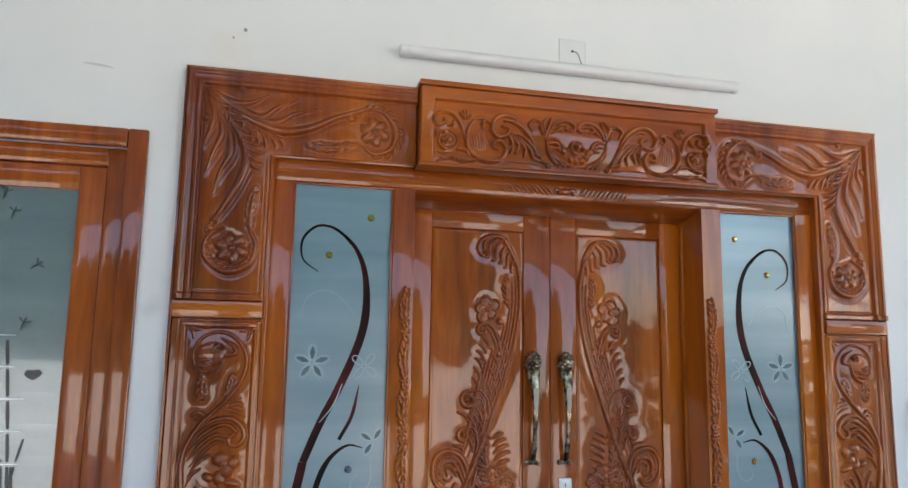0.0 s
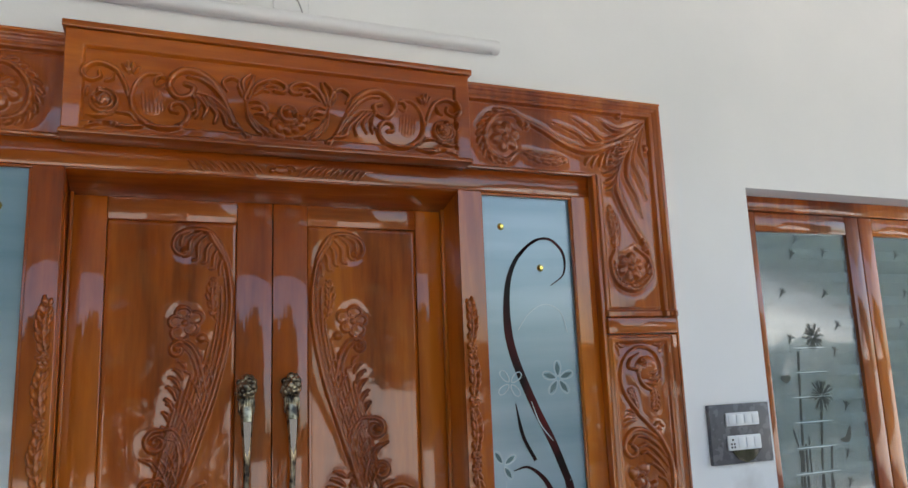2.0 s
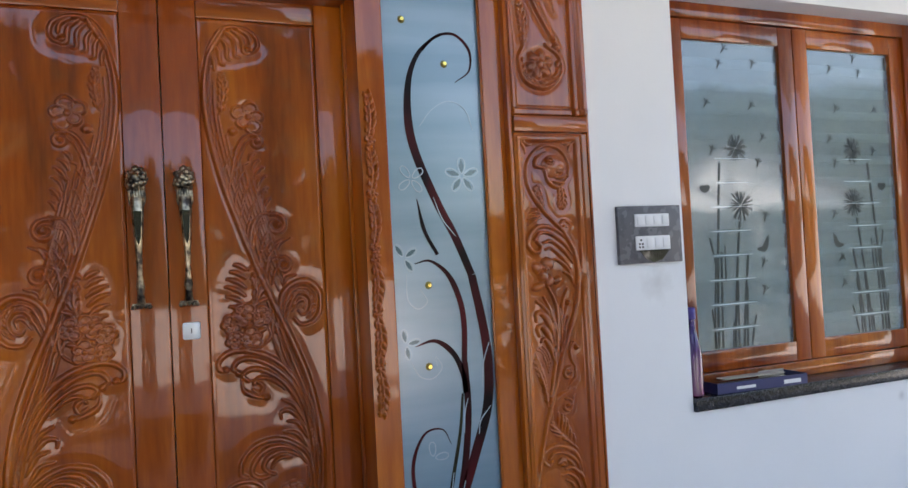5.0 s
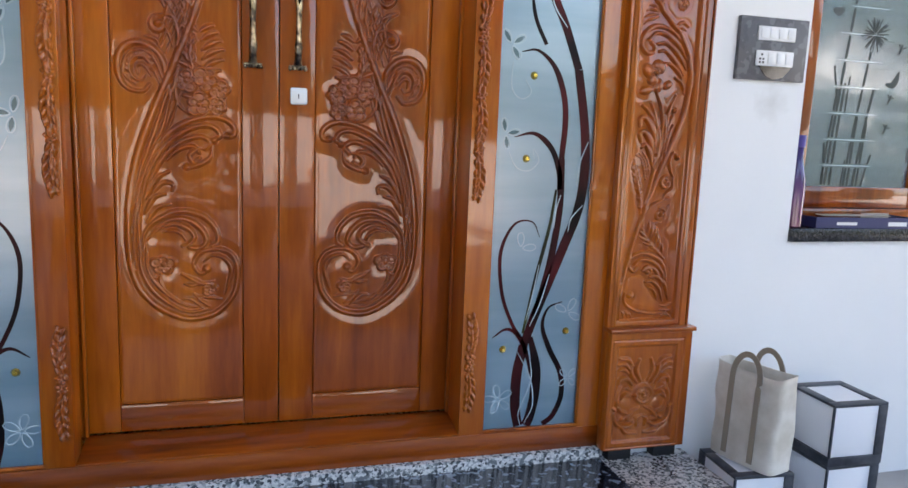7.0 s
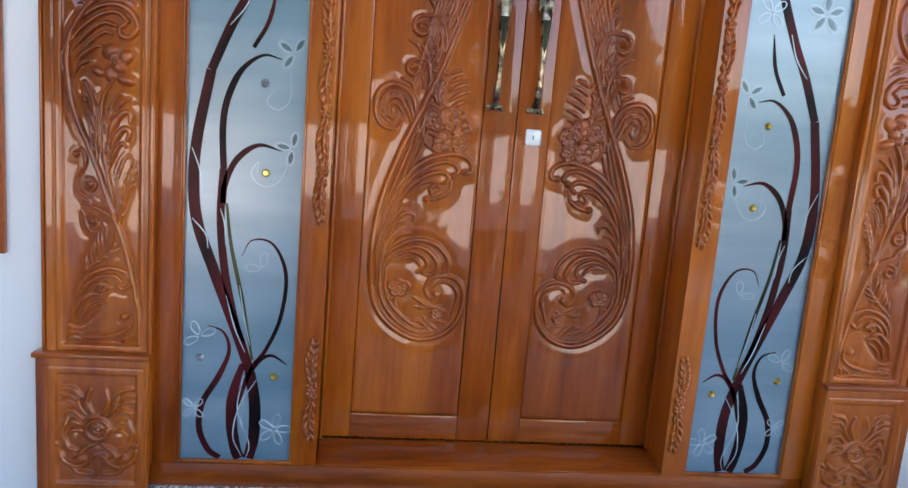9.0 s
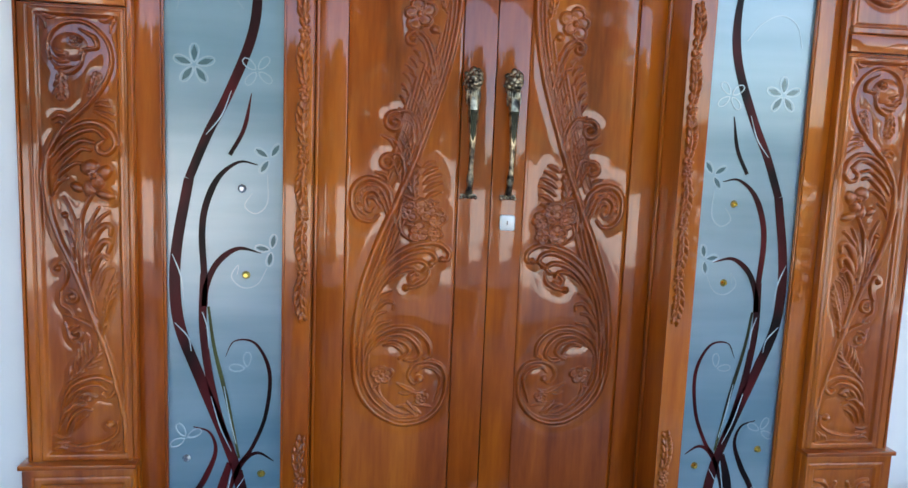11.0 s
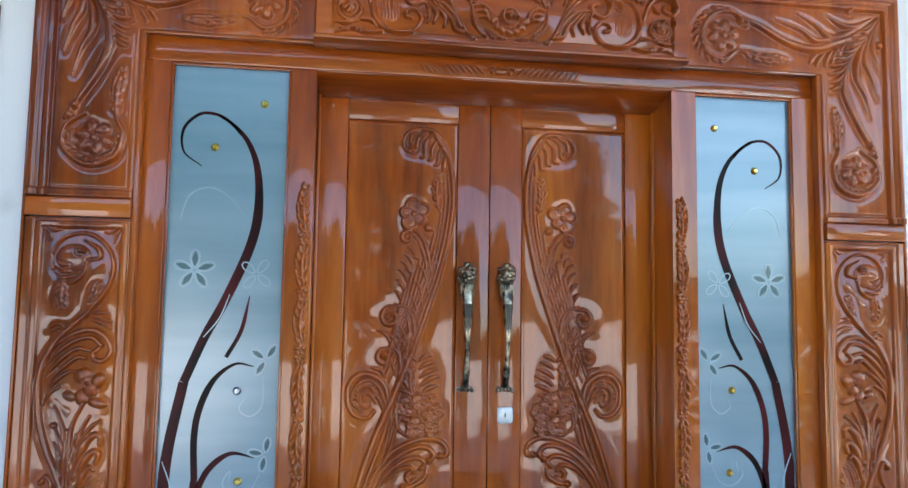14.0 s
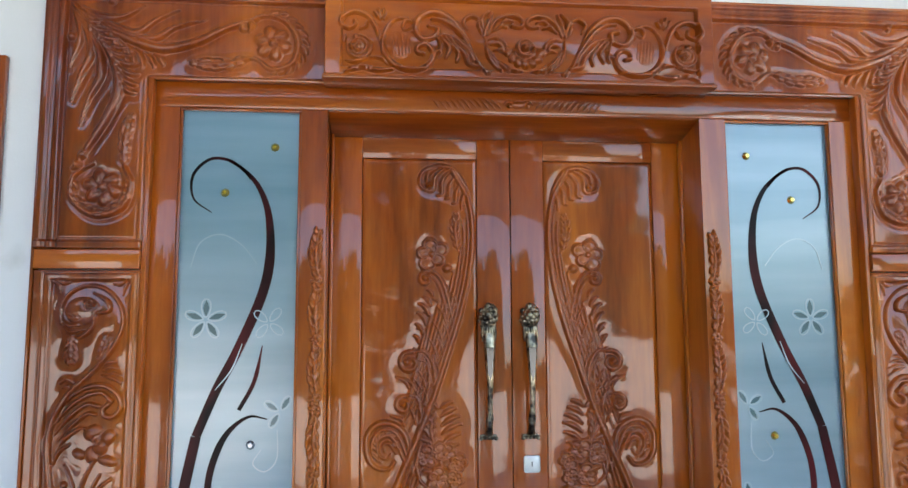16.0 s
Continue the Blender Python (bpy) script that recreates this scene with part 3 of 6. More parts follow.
VINES = (  # course, half width, taper
    ([(-0.824, 1.746), (-0.872, 1.784), (-0.875, 1.846), (-0.835, 1.889), (-0.788, 1.890), (-0.750, 1.868), (-0.722, 1.838)], 0.0036, (0.3, 1)),
    ([(-0.788, 1.890), (-0.750, 1.868), (-0.705, 1.820), (-0.676, 1.744), (-0.669, 1.631), (-0.688, 1.527), (-0.746, 1.385), (-0.797, 1.283), (-0.845, 1.165)], 0.0115, (0.25, 0.9)),
    ([(-0.845, 1.165), (-0.876, 0.996), (-0.884, 0.877), (-0.872, 0.760), (-0.825, 0.628), (-0.757, 0.450), (-0.719, 0.341)], 0.0135, (0.85, 0.9)),
    ([(-0.719, 0.341), (-0.703, 0.253), (-0.702, 0.151), (-0.715, 0.082)], 0.0145, (0.9, 0.9)),
    ([(-0.683, 1.396), (-0.702, 1.303), (-0.739, 1.231)], 0.0048, (0.2, 1)),
    ([(-0.666, 1.207), (-0.715, 1.213), (-0.768, 1.171), (-0.801, 1.097), (-0.812, 1.019), (-0.807, 0.907)], 0.0078, (0.15, 1)),
    ([(-0.807, 0.907), (-0.811, 0.769), (-0.796, 0.629), (-0.770, 0.511), (-0.745, 0.426)], 0.0095, (1, 0.8)),
    ([(-0.656, 0.967), (-0.718, 0.978), (-0.772, 0.938), (-0.801, 0.873), (-0.807, 0.816)], 0.0072, (0.15, 1)),
    ([(-0.752, 0.673), (-0.726, 0.719), (-0.669, 0.711), (-0.631, 0.627), (-0.641, 0.505), (-0.677, 0.411), (-0.708, 0.366)], 0.0048, (0.1, 1)),
    ([(-0.618, 0.368), (-0.662, 0.393), (-0.702, 0.369), (-0.735, 0.302), (-0.756, 0.226)], 0.0065, (0.15, 1)),
    ([(-0.838, 0.473), (-0.794, 0.455), (-0.778, 0.400), (-0.805, 0.325), (-0.846, 0.248), (-0.854, 0.171), (-0.829, 0.108), (-0.796, 0.082)], 0.0075, (0.15, 1)),
    ([(-0.740, 0.365), (-0.763, 0.276), (-0.765, 0.187), (-0.752, 0.111), (-0.740, 0.082)], 0.014, (0.5, 1)),
)
TWIGS = (  # fine cut lines
    [(-0.873, 1.601), (-0.851, 1.665), (-0.799, 1.688), (-0.744, 1.661), (-0.703, 1.611)],
    [(-0.680, 1.130), (-0.700, 1.095), (-0.670, 1.075), (-0.640, 1.105), (-0.640, 1.180)],
    [(-0.720, 0.905), (-0.715, 0.935), (-0.735, 0.900), (-0.705, 0.870), (-0.665, 0.880), (-0.640, 0.925)],
    [(-0.800, 1.283), (-0.760, 1.335), (-0.735, 1.400)],
    [(-0.890, 0.960), (-0.868, 0.900), (-0.860, 0.830)],
    [(-0.885, 0.770), (-0.850, 0.730), (-0.842, 0.690)],
    [(-0.812, 0.800), (-0.800, 0.760), (-0.795, 0.700)],
    [(-0.735, 0.330), (-0.750, 0.230), (-0.715, 0.130), (-0.722, 0.084)],
    [(-0.700, 0.320), (-0.745, 0.240), (-0.760, 0.150), (-0.735, 0.090)],
    [(-0.790, 0.560), (-0.765, 0.470), (-0.735, 0.400)],
    [(-0.755, 0.590), (-0.740, 0.500), (-0.722, 0.420)],
)
FLOWERS = ((-0.830, 1.463, 0.058, 5, 0.3), (-0.668, 1.455, 0.050, 4, 0.9), (-0.634, 1.225, 0.050, 3, 1.0), (-0.628, 0.975, 0.048, 3, 1.4), (-0.694, 0.640, 0.050, 2, 1.5),
           (-0.858, 0.440, 0.050, 3, 0.5), (-0.872, 0.230, 0.038, 4, 0.8), (-0.646, 0.172, 0.050, 5, 0.1))
GEMS = ((-0.663, 1.926, 1), (-0.791, 1.800, 1), (-0.707, 1.142, 0), (-0.696, 0.905, 1), (-0.857, 0.380, 0), (-0.653, 0.330, 1))
for mirror in (False, True):
    s = -1 if mirror else 1
    pane = part("sidelight_pane", slab(min(s * -0.9095, s * -0.5925), max(s * -0.9095, s * -0.5925), 0.018, 0.026, 0.0725, 2.0275, 0), glass, frame_thing, "frosted glass sidelight with dark vine pattern", False)
    for i, (pts, w, tp) in enumerate(VINES):
        part("vine", ribbon(pts, w * 1.12, 0.0178, tp, mirror), vine, pane, "", False)
    part("vine", ribbon([(-0.796, 0.816), (-0.781, 0.701), (-0.749, 0.560), (-0.728, 0.452), (-0.714, 0.378)], 0.0055, 0.0178, (0.6, 0.6), mirror), vine_green, pane, "olive tinted stem", False)
    for pts in TWIGS:
        part("cut_line", ribbon(pts, 0.0016, 0.0172, (0.5, 0.5), mirror, 0.0012), etch, pane, "", False)
    for i, (x, z, size, n, turn) in enumerate(FLOWERS):
        bms = []
        for k in range(n):
            a = turn + k * 2 * math.pi / max(n, 4)
            pts = petal(x + 0.10 * size * math.cos(a), z + 0.10 * size * math.sin(a), a, size * 0.85, size * 0.2)
            bms.append(ribbon(pts, 0.0015, 0.0176, (1, 1), mirror, 0.0014))
        flower = part("etched_flower", join(*bms), etch, pane, "", False)
        fills = []
        for k in range(n):
            a = turn + k * 2 * math.pi / max(n, 4)
            mid = [(x + q * size * math.cos(a), z + q * size * math.sin(a)) for q in (0.18, 0.5, 0.88)]
            fills.append(ribbon(mid, size * 0.13, 0.0179, (0.15, 0.05), mirror, 0.0008))
        if i in (0, 2, 3):
            part("etched_petals", join(*fills), etch_shade, pane, "", False)
    for x, z, gold in GEMS:
        part("gem", gem(s * x, z, 0.018, 0.0120), gem_gold if gold or mirror else gem_clear, pane, "", False)


# ---- the two door leaves ----
def door_carving():
    """The left leaf's panel: a long S-shaped stem with acanthus, flowers, volutes and a great loop at its foot."""
    r = Relief(-0.432, -0.100, 0.176, 1.932, 0.0021)
    d = np.minimum(np.minimum(r.X + 0.432, -0.100 - r.X), np.minimum(r.Z - 0.176, 1.932 - r.Z))
    spine = [(-0.172, 1.899), (-0.128, 1.820), (-0.113, 1.722), (-0.121, 1.611), (-0.150, 1.478), (-0.188, 1.358), (-0.232, 1.230), (-0.287, 1.096), (-0.337, 0.978)]
    along = curve_points(spine, 0.004)

    def strand(z0, z1, off0, off1, hook=0.0):
        """A course beside the stem from height z0 down to z1, off0 to off1 inside it, with a tip that bends outwards."""
        rows = [q for q in along if z1 <= q[1] <= z0][::6]
        n = max(1, len(rows) - 1)
        pts = [(x - off0 - (off1 - off0) * k / n, z) for k, (x, z) in enumerate(rows)]
        return ([(pts[0][0] - hook, pts[0][1] + 0.55 * hook)] if hook else []) + pts

    # the leaf sheaf that flows down inside the stem
    for z0, z1, a, b, hook, w in ((1.800, 1.140, 0.013, 0.010, 0.0, 0.0046), (1.755, 1.180, 0.026, 0.020, 0.0, 0.0046), (1.660, 1.150, 0.034, 0.031, 0.006, 0.0050),
                                  (1.600, 1.200, 0.046, 0.041, 0.010, 0.0052), (1.560, 1.170, 0.058, 0.050, 0.012, 0.0052), (1.515, 1.230, 0.071, 0.058, 0.016, 0.0055),
                                  (1.475, 1.260, 0.084, 0.064, 0.018, 0.0055), (1.430, 1.190, 0.088, 0.066, 0.020, 0.0055), (1.372, 1.150, 0.080, 0.058, 0.020, 0.0052)):
        r.stroke(strand(z0, z1, a, b, hook), w, 0.009, (0.35, 0.3))
    for j in range(8):
        z = 1.535 - 0.045 * j
        x = float(np.interp(z, [q[1] for q in along[::-1]], [q[0] for q in along[::-1]]))
        r.stroke([(x - 0.040, z - 0.050), (x - 0.052, z - 0.012), (x - 0.068, z + 0.012)], 0.0042, 0.011, (0.3, 0.5))
        r.stroke([(x - 0.020, z - 0.060), (x - 0.028, z - 0.015), (x - 0.040, z + 0.010)], 0.0036, 0.010, (0.3, 0.5))
    r.feathers([(-0.228, 1.530), (-0.245, 1.460), (-0.268, 1.395)], 6, 0.040, 145, 0.0052, 0.010, -1, 0.0, 1.0, 0.5)
    # the curl at the top, with its lobes
    r.stroke([(-0.232, 1.846), (-0.252, 1.842), (-0.266, 1.862), (-0.256, 1.893), (-0.212, 1.911), (-0.165, 1.898), (-0.130, 1.840), (-0.116, 1.760)], 0.0070, 0.012, (0.7, 0.6))
    for lobe in ([(-0.215, 1.904), (-0.240, 1.890), (-0.246, 1.866)], [(-0.195, 1.902), (-0.221, 1.880), (-0.226, 1.842), (-0.240, 1.836)], [(-0.178, 1.895), (-0.200, 1.868), (-0.202, 1.830), (-0.214, 1.824)],
                 [(-0.160, 1.882), (-0.178, 1.856), (-0.180, 1.822), (-0.190, 1.816)], [(-0.145, 1.862), (-0.158, 1.838), (-0.161, 1.806), (-0.170, 1.801)], [(-0.133, 1.835), (-0.142, 1.812), (-0.144, 1.786)]):
        r.stroke(lobe, 0.0058, 0.010, (0.5, 0.6))
    r.dome(-0.237, 1.849, 0.010, 0.010, 0.012)
    # pointed leaf, blossom and volutes down the outer side
    r.leaf([(-0.156, 1.668), (-0.164, 1.720), (-0.160, 1.776)], 6, 0.026, 0.0044, 0.009)
    r.bloom(-0.231, 1.652, 0.046, 5, 0.012, 0.5)
    r.dome(-0.187, 1.611, 0.012, 0.011, 0.012)
    r.stroke([(-0.262, 1.590), (-0.236, 1.604), (-0.205, 1.580), (-0.185, 1.525), (-0.171, 1.455)], 0.0058, 0.011, (0.6, 0.3))
    r.stroke([(-0.236, 1.590), (-0.214, 1.566), (-0.197, 1.520), (-0.185, 1.455)], 0.0046, 0.010, (0.5, 0.3))
    r.scroll(-0.249, 1.580, 0.021, 60, 1.2, 0.0058, 0.011)
    r.stroke([(-0.282, 1.372), (-0.252, 1.372), (-0.228, 1.335), (-0.222, 1.270), (-0.238, 1.195)], 0.0070, 0.012, (0.6, 0.3))
    r.stroke([(-0.270, 1.350), (-0.246, 1.338), (-0.238, 1.285), (-0.250, 1.220)], 0.0050, 0.010, (0.5, 0.3))
    r.scroll(-0.294, 1.342, 0.031, 70, 1.3, 0.0074, 0.013)
    r.stroke([(-0.300, 1.250), (-0.276, 1.246), (-0.262, 1.205), (-0.270, 1.150)], 0.0058, 0.011, (0.6, 0.3))
    r.scroll(-0.310, 1.224, 0.025, 70, 1.2, 0.0066, 0.012)
    for x, z, a in ((-0.318, 1.290, 2.4), (-0.300, 1.282, 2.0), (-0.282, 1.284, 1.7), (-0.330, 1.185, 2.6)):
        r.stroke([(x + 0.022, z - 0.020), (x + 0.012, z), (x + 0.018 * math.cos(a), z + 0.018 * math.sin(a))], 0.0048, 0.010, (0.4, 0.5))
    # the fluted volute where the stem forks
    r.feathers([(-0.318, 1.100), (-0.338, 1.150), (-0.372, 1.153), (-0.396, 1.130), (-0.396, 1.090)], 11, 0.040, 50, 0.0052, 0.008, 1, 0.05, 0.98, 0.6)
    r.stroke([(-0.284, 1.031), (-0.293, 1.084), (-0.307, 1.142), (-0.343, 1.171), (-0.383, 1.171), (-0.411, 1.139), (-0.411, 1.086), (-0.389, 1.055), (-0.354, 1.049), (-0.336, 1.068)], 0.0085, 0.012, (0.6, 0.5))
    r.stroke([(-0.292, 1.050), (-0.316, 1.121), (-0.338, 1.152), (-0.372, 1.155), (-0.397, 1.130), (-0.398, 1.091), (-0.372, 1.067)], 0.0055, 0.010, (0.4, 0.3))
    r.stroke([(-0.300, 1.050), (-0.325, 1.107), (-0.344, 1.136), (-0.369, 1.137), (-0.384, 1.115), (-0.377, 1.086), (-0.358, 1.077), (-0.347, 1.090)], 0.0055, 0.010, (0.4, 0.4))
    r.stroke([(-0.331, 1.090), (-0.350, 1.118), (-0.367, 1.115), (-0.364, 1.096)], 0.005, 0.009, (0.3, 0.5))
    # bouquet beside the crossing
    r.feathers([(-0.205, 1.215), (-0.200, 1.130), (-0.195, 1.050)], 7, 0.055, 125, 0.0065, 0.008, 1, 0.0, 0.9, 0.3)
    r.feathers([(-0.215, 1.215), (-0.225, 1.130), (-0.225, 1.010)], 8, 0.045, 125, 0.0065, 0.008, -1, 0.0, 0.9, 0.3)
    r.leaf([(-0.225, 1.110), (-0.234, 1.155), (-0.228, 1.205)], 5, 0.026, 0.0048, 0.009)
    for x, z, k in ((-0.245, 1.081, 0.030), (-0.194, 1.089, 0.034), (-0.158, 1.062, 0.026), (-0.213, 1.021, 0.032), (-0.166, 1.018, 0.024)):
        r.bloom(x, z, k, 5, 0.011, x * 40)
    r.stroke([(-0.262, 1.120), (-0.272, 1.070), (-0.266, 1.020), (-0.236, 0.992)], 0.005, 0.009, (0.4, 0.4))
    # strands of the stem that run down to the loop
    for course, w in (([(-0.270, 1.150), (-0.285, 1.080), (-0.299, 1.030), (-0.321, 0.961), (-0.355, 0.863), (-0.381, 0.778), (-0.396, 0.679), (-0.394, 0.590)], 0.0062),
                      ([(-0.262, 1.120), (-0.288, 1.024), (-0.307, 0.955), (-0.341, 0.864), (-0.369, 0.772), (-0.383, 0.665), (-0.381, 0.565)], 0.0056),
                      ([(-0.258, 1.060), (-0.272, 1.012), (-0.294, 0.950), (-0.328, 0.872), (-0.356, 0.787), (-0.372, 0.690), (-0.368, 0.600)], 0.0052)):
        r.stroke(course, w, 0.011, (0.4, 0.5))
    # the great leaf that sweeps in under the bouquet
    for course, w in (([(-0.390, 0.660), (-0.375, 0.757), (-0.353, 0.835), (-0.317, 0.907), (-0.266, 0.959), (-0.199, 0.986), (-0.151, 0.985), (-0.122, 0.964), (-0.122, 0.940), (-0.143, 0.936)], 0.0080),
                      ([(-0.371, 0.708), (-0.351, 0.808), (-0.315, 0.886), (-0.264, 0.938), (-0.211, 0.963), (-0.175, 0.960), (-0.159, 0.939), (-0.175, 0.925)], 0.0074),
                      ([(-0.354, 0.759), (-0.332, 0.830), (-0.295, 0.888), (-0.249, 0.923), (-0.208, 0.933), (-0.185, 0.918), (-0.197, 0.901)], 0.0070),
                      ([(-0.300, 0.865), (-0.262, 0.899), (-0.228, 0.906), (-0.214, 0.890)], 0.0055),
                      ([(-0.179, 0.908), (-0.186, 0.876), (-0.216, 0.856), (-0.245, 0.849)], 0.0068),
                      ([(-0.195, 0.900), (-0.219, 0.898), (-0.238, 0.882), (-0.229, 0.864), (-0.212, 0.874)], 0.0058)):
        r.stroke(course, w, 0.012, (0.15, 0.75))
    r.dome(-0.140, 0.938, 0.009, 0.008, 0.012)
    r.dome(-0.174, 0.924, 0.009, 0.008, 0.012)
    r.dome(-0.247, 0.850, 0.010, 0.009, 0.012)
    for course in ([(-0.351, 0.766), (-0.324, 0.817), (-0.291, 0.838)], [(-0.345, 0.762), (-0.313, 0.803), (-0.285, 0.803), (-0.285, 0.784)], [(-0.353, 0.696), (-0.325, 0.736), (-0.291, 0.746)], [(-0.358, 0.720), (-0.332, 0.765), (-0.304, 0.775)]):
        r.stroke(course, 0.0058, 0.009, (0.3, 0.5))
    # the loop at the foot
    loop = [(-0.337, 0.978), (-0.379, 0.844), (-0.399, 0.694), (-0.390, 0.558), (-0.347, 0.476), (-0.261, 0.424), (-0.180, 0.434), (-0.127, 0.487), (-0.114, 0.560), (-0.131, 0.606), (-0.172, 0.622), (-0.214, 0.611), (-0.232, 0.579), (-0.215, 0.552), (-0.195, 0.562)]
    r.stroke(spine + loop[1:], 0.0092, 0.013, (0.7, 0.6))
    r.dome(-0.197, 0.566, 0.011, 0.010, 0.012)
    for course, w in (([(-0.372, 0.660), (-0.366, 0.560), (-0.327, 0.492), (-0.258, 0.444), (-0.200, 0.446)], 0.0062),
                      ([(-0.354, 0.640), (-0.352, 0.566), (-0.316, 0.506), (-0.256, 0.461), (-0.212, 0.456)], 0.0050),
                      ([(-0.150, 0.490), (-0.131, 0.560), (-0.150, 0.594), (-0.183, 0.603), (-0.205, 0.586)], 0.0056),
                      ([(-0.208, 0.450), (-0.240, 0.478), (-0.263, 0.478)], 0.0055), ([(-0.190, 0.455), (-0.215, 0.474), (-0.232, 0.492)], 0.0050),
                      ([(-0.178, 0.530), (-0.207, 0.521), (-0.235, 0.534), (-0.264, 0.551)], 0.0068), ([(-0.215, 0.522), (-0.240, 0.518), (-0.258, 0.522)], 0.0048),
                      ([(-0.160, 0.476), (-0.185, 0.482), (-0.222, 0.484)], 0.0050)):
        r.stroke(course, w, 0.010, (0.3, 0.35))
    for course, w in (([(-0.369, 0.615), (-0.354, 0.674), (-0.316, 0.709), (-0.268, 0.727), (-0.211, 0.717), (-0.173, 0.680), (-0.167, 0.643), (-0.183, 0.630)], 0.0078),
                      ([(-0.353, 0.646), (-0.321, 0.687), (-0.281, 0.706), (-0.238, 0.700), (-0.206, 0.671), (-0.198, 0.641), (-0.218, 0.624), (-0.243, 0.627)], 0.0074),
                      ([(-0.330, 0.670), (-0.301, 0.687), (-0.273, 0.690), (-0.243, 0.677), (-0.230, 0.655), (-0.243, 0.637), (-0.260, 0.630)], 0.0066),
                      ([(-0.310, 0.670), (-0.281, 0.674), (-0.260, 0.661), (-0.252, 0.648)], 0.0052)):
        r.stroke(course, w, 0.012, (0.2, 0.7))
    r.bloom(-0.312, 0.578, 0.030, 5, 0.009)
    r.stroke([(-0.318, 0.556), (-0.322, 0.532), (-0.312, 0.512)], 0.0045, 0.008)
    r.stroke([(-0.326, 0.545), (-0.342, 0.536)], 0.0045, 0.007)
    r.bloom(-0.190, 0.505, 0.018, 5, 0.008)
    r.H *= 0.78
    r.scoop(0.0045, 0.020)
    r.H += 0.003 * np.clip(d / 0.010, 0, 1) - 0.0015
    return r


def pull_handle(parent, x):
    """An antique brass pull: a knobbed boss with a mane of lobes, a tapering grip with a dark inlay, and a splayed foot."""
    y = 0.150
    bm = bmesh.new()
    rows = ((1.425, 0.0165, 0.032), (1.395, 0.0165, 0.040), (1.34, 0.0125, 0.045), (1.28, 0.0085, 0.046), (1.235, 0.0072, 0.042), (1.205, 0.0078, 0.036), (1.185, 0.011, 0.032), (1.165, 0.0085, 0.028), (1.150, 0.010, 0.020), (1.138, 0.012, 0.012))
    rings = []
    for z, rad, out in rows:
        rings.append([bm.verts.new((x + rad * math.cos(a), y - out + 0.75 * rad * math.sin(a), z)) for a in np.linspace(0, 2 * math.pi, 14, endpoint=False)])
    for a, b in zip(rings, rings[1:]):
        for i in range(14):
            bm.faces.new((a[i], a[(i + 1) % 14], b[(i + 1) % 14], b[i]))
    bm.faces.new(rings[0][::-1])
    bm.faces.new(rings[-1])
    bmesh.ops.recalc_face_normals(bm, faces=bm.faces[:])
    h = part("pull_handle", bm, brass, parent, "antique brass pull handle with a knobbed boss")
    lumps = []
    for k in range(26):
        a = k * 2.399963
        q = math.sqrt((k + 0.5) / 26)
        b2 = bmesh.new()
        bmesh.ops.create_icosphere(b2, subdivisions=2, radius=1.0)
        rr = 0.009 + 0.003 * math.sin(k * 1.7)
        for v in b2.verts:
            v.co = Vector((x + 0.026 * q * math.cos(a) + v.co.x * rr, y - 0.046 + 0.032 * q * q + v.co.y * rr, 1.470 + 0.033 * q * math.sin(a) + v.co.z * rr * 1.1))
        lumps.append(b2)
    core = bmesh.new()
    bmesh.ops.create_icosphere(core, subdivisions=3, radius=1.0)
    for v in core.verts:
        v.co = Vector((x + v.co.x * 0.025, y - 0.018 + v.co.y * 0.026, 1.470 + v.co.z * 0.027))
    part("boss", join(core, *lumps), brass, h)
    ruff = []
    for k in range(7):
        a = -1.15 + 2.3 * k / 6
        b2 = bmesh.new()
        bmesh.ops.create_icosphere(b2, subdivisions=2, radius=1.0)
        for v in b2.verts:
            v.co = Vector((x + 0.019 * math.sin(a) + v.co.x * 0.0048, y - 0.020 - 0.018 * math.cos(a) + v.co.y * 0.0055, 1.425 + v.co.z * 0.026))
        ruff.append(b2)
    part("ruff", join(*ruff), brass, h)
    inlay = bmesh.new()
    for v in ((-0.0105, 1.385), (0.0105, 1.385), (0.0065, 1.315), (0.0, 1.292), (-0.0065, 1.315)):
        inlay.verts.new((x + v[0], y - 0.0545 - (1.385 - v[1]) * 0.006, v[1]))
    f = inlay.faces.new(list(inlay.verts))
    ext = bmesh.ops.extrude_face_region(inlay, geom=[f])
    for v in [e for e in ext["geom"] if isinstance(e, bmesh.types.BMVert)]:
        v.co.y += 0.008
    bmesh.ops.recalc_face_normals(inlay, faces=inlay.faces[:])
    part("inlay", inlay, dark_inlay, h, "dark enamel inlay", False)
    toes = []
    for k in range(5):
        b2 = bmesh.new()
        bmesh.ops.create_icosphere(b2, subdivisions=2, radius=0.0052 if k % 2 else 0.006)
        for v in b2.verts:
            v.co += Vector((x + (k - 2) * 0.0105, y - 0.009, 1.131 - 0.001 * abs(k - 2)))
        toes.append(b2)
    part("foot", join(*toes, slab(x - 0.024, x + 0.024, y - 0.010, y + 0.001, 1.133, 1.139, 0.002)), brass, h)


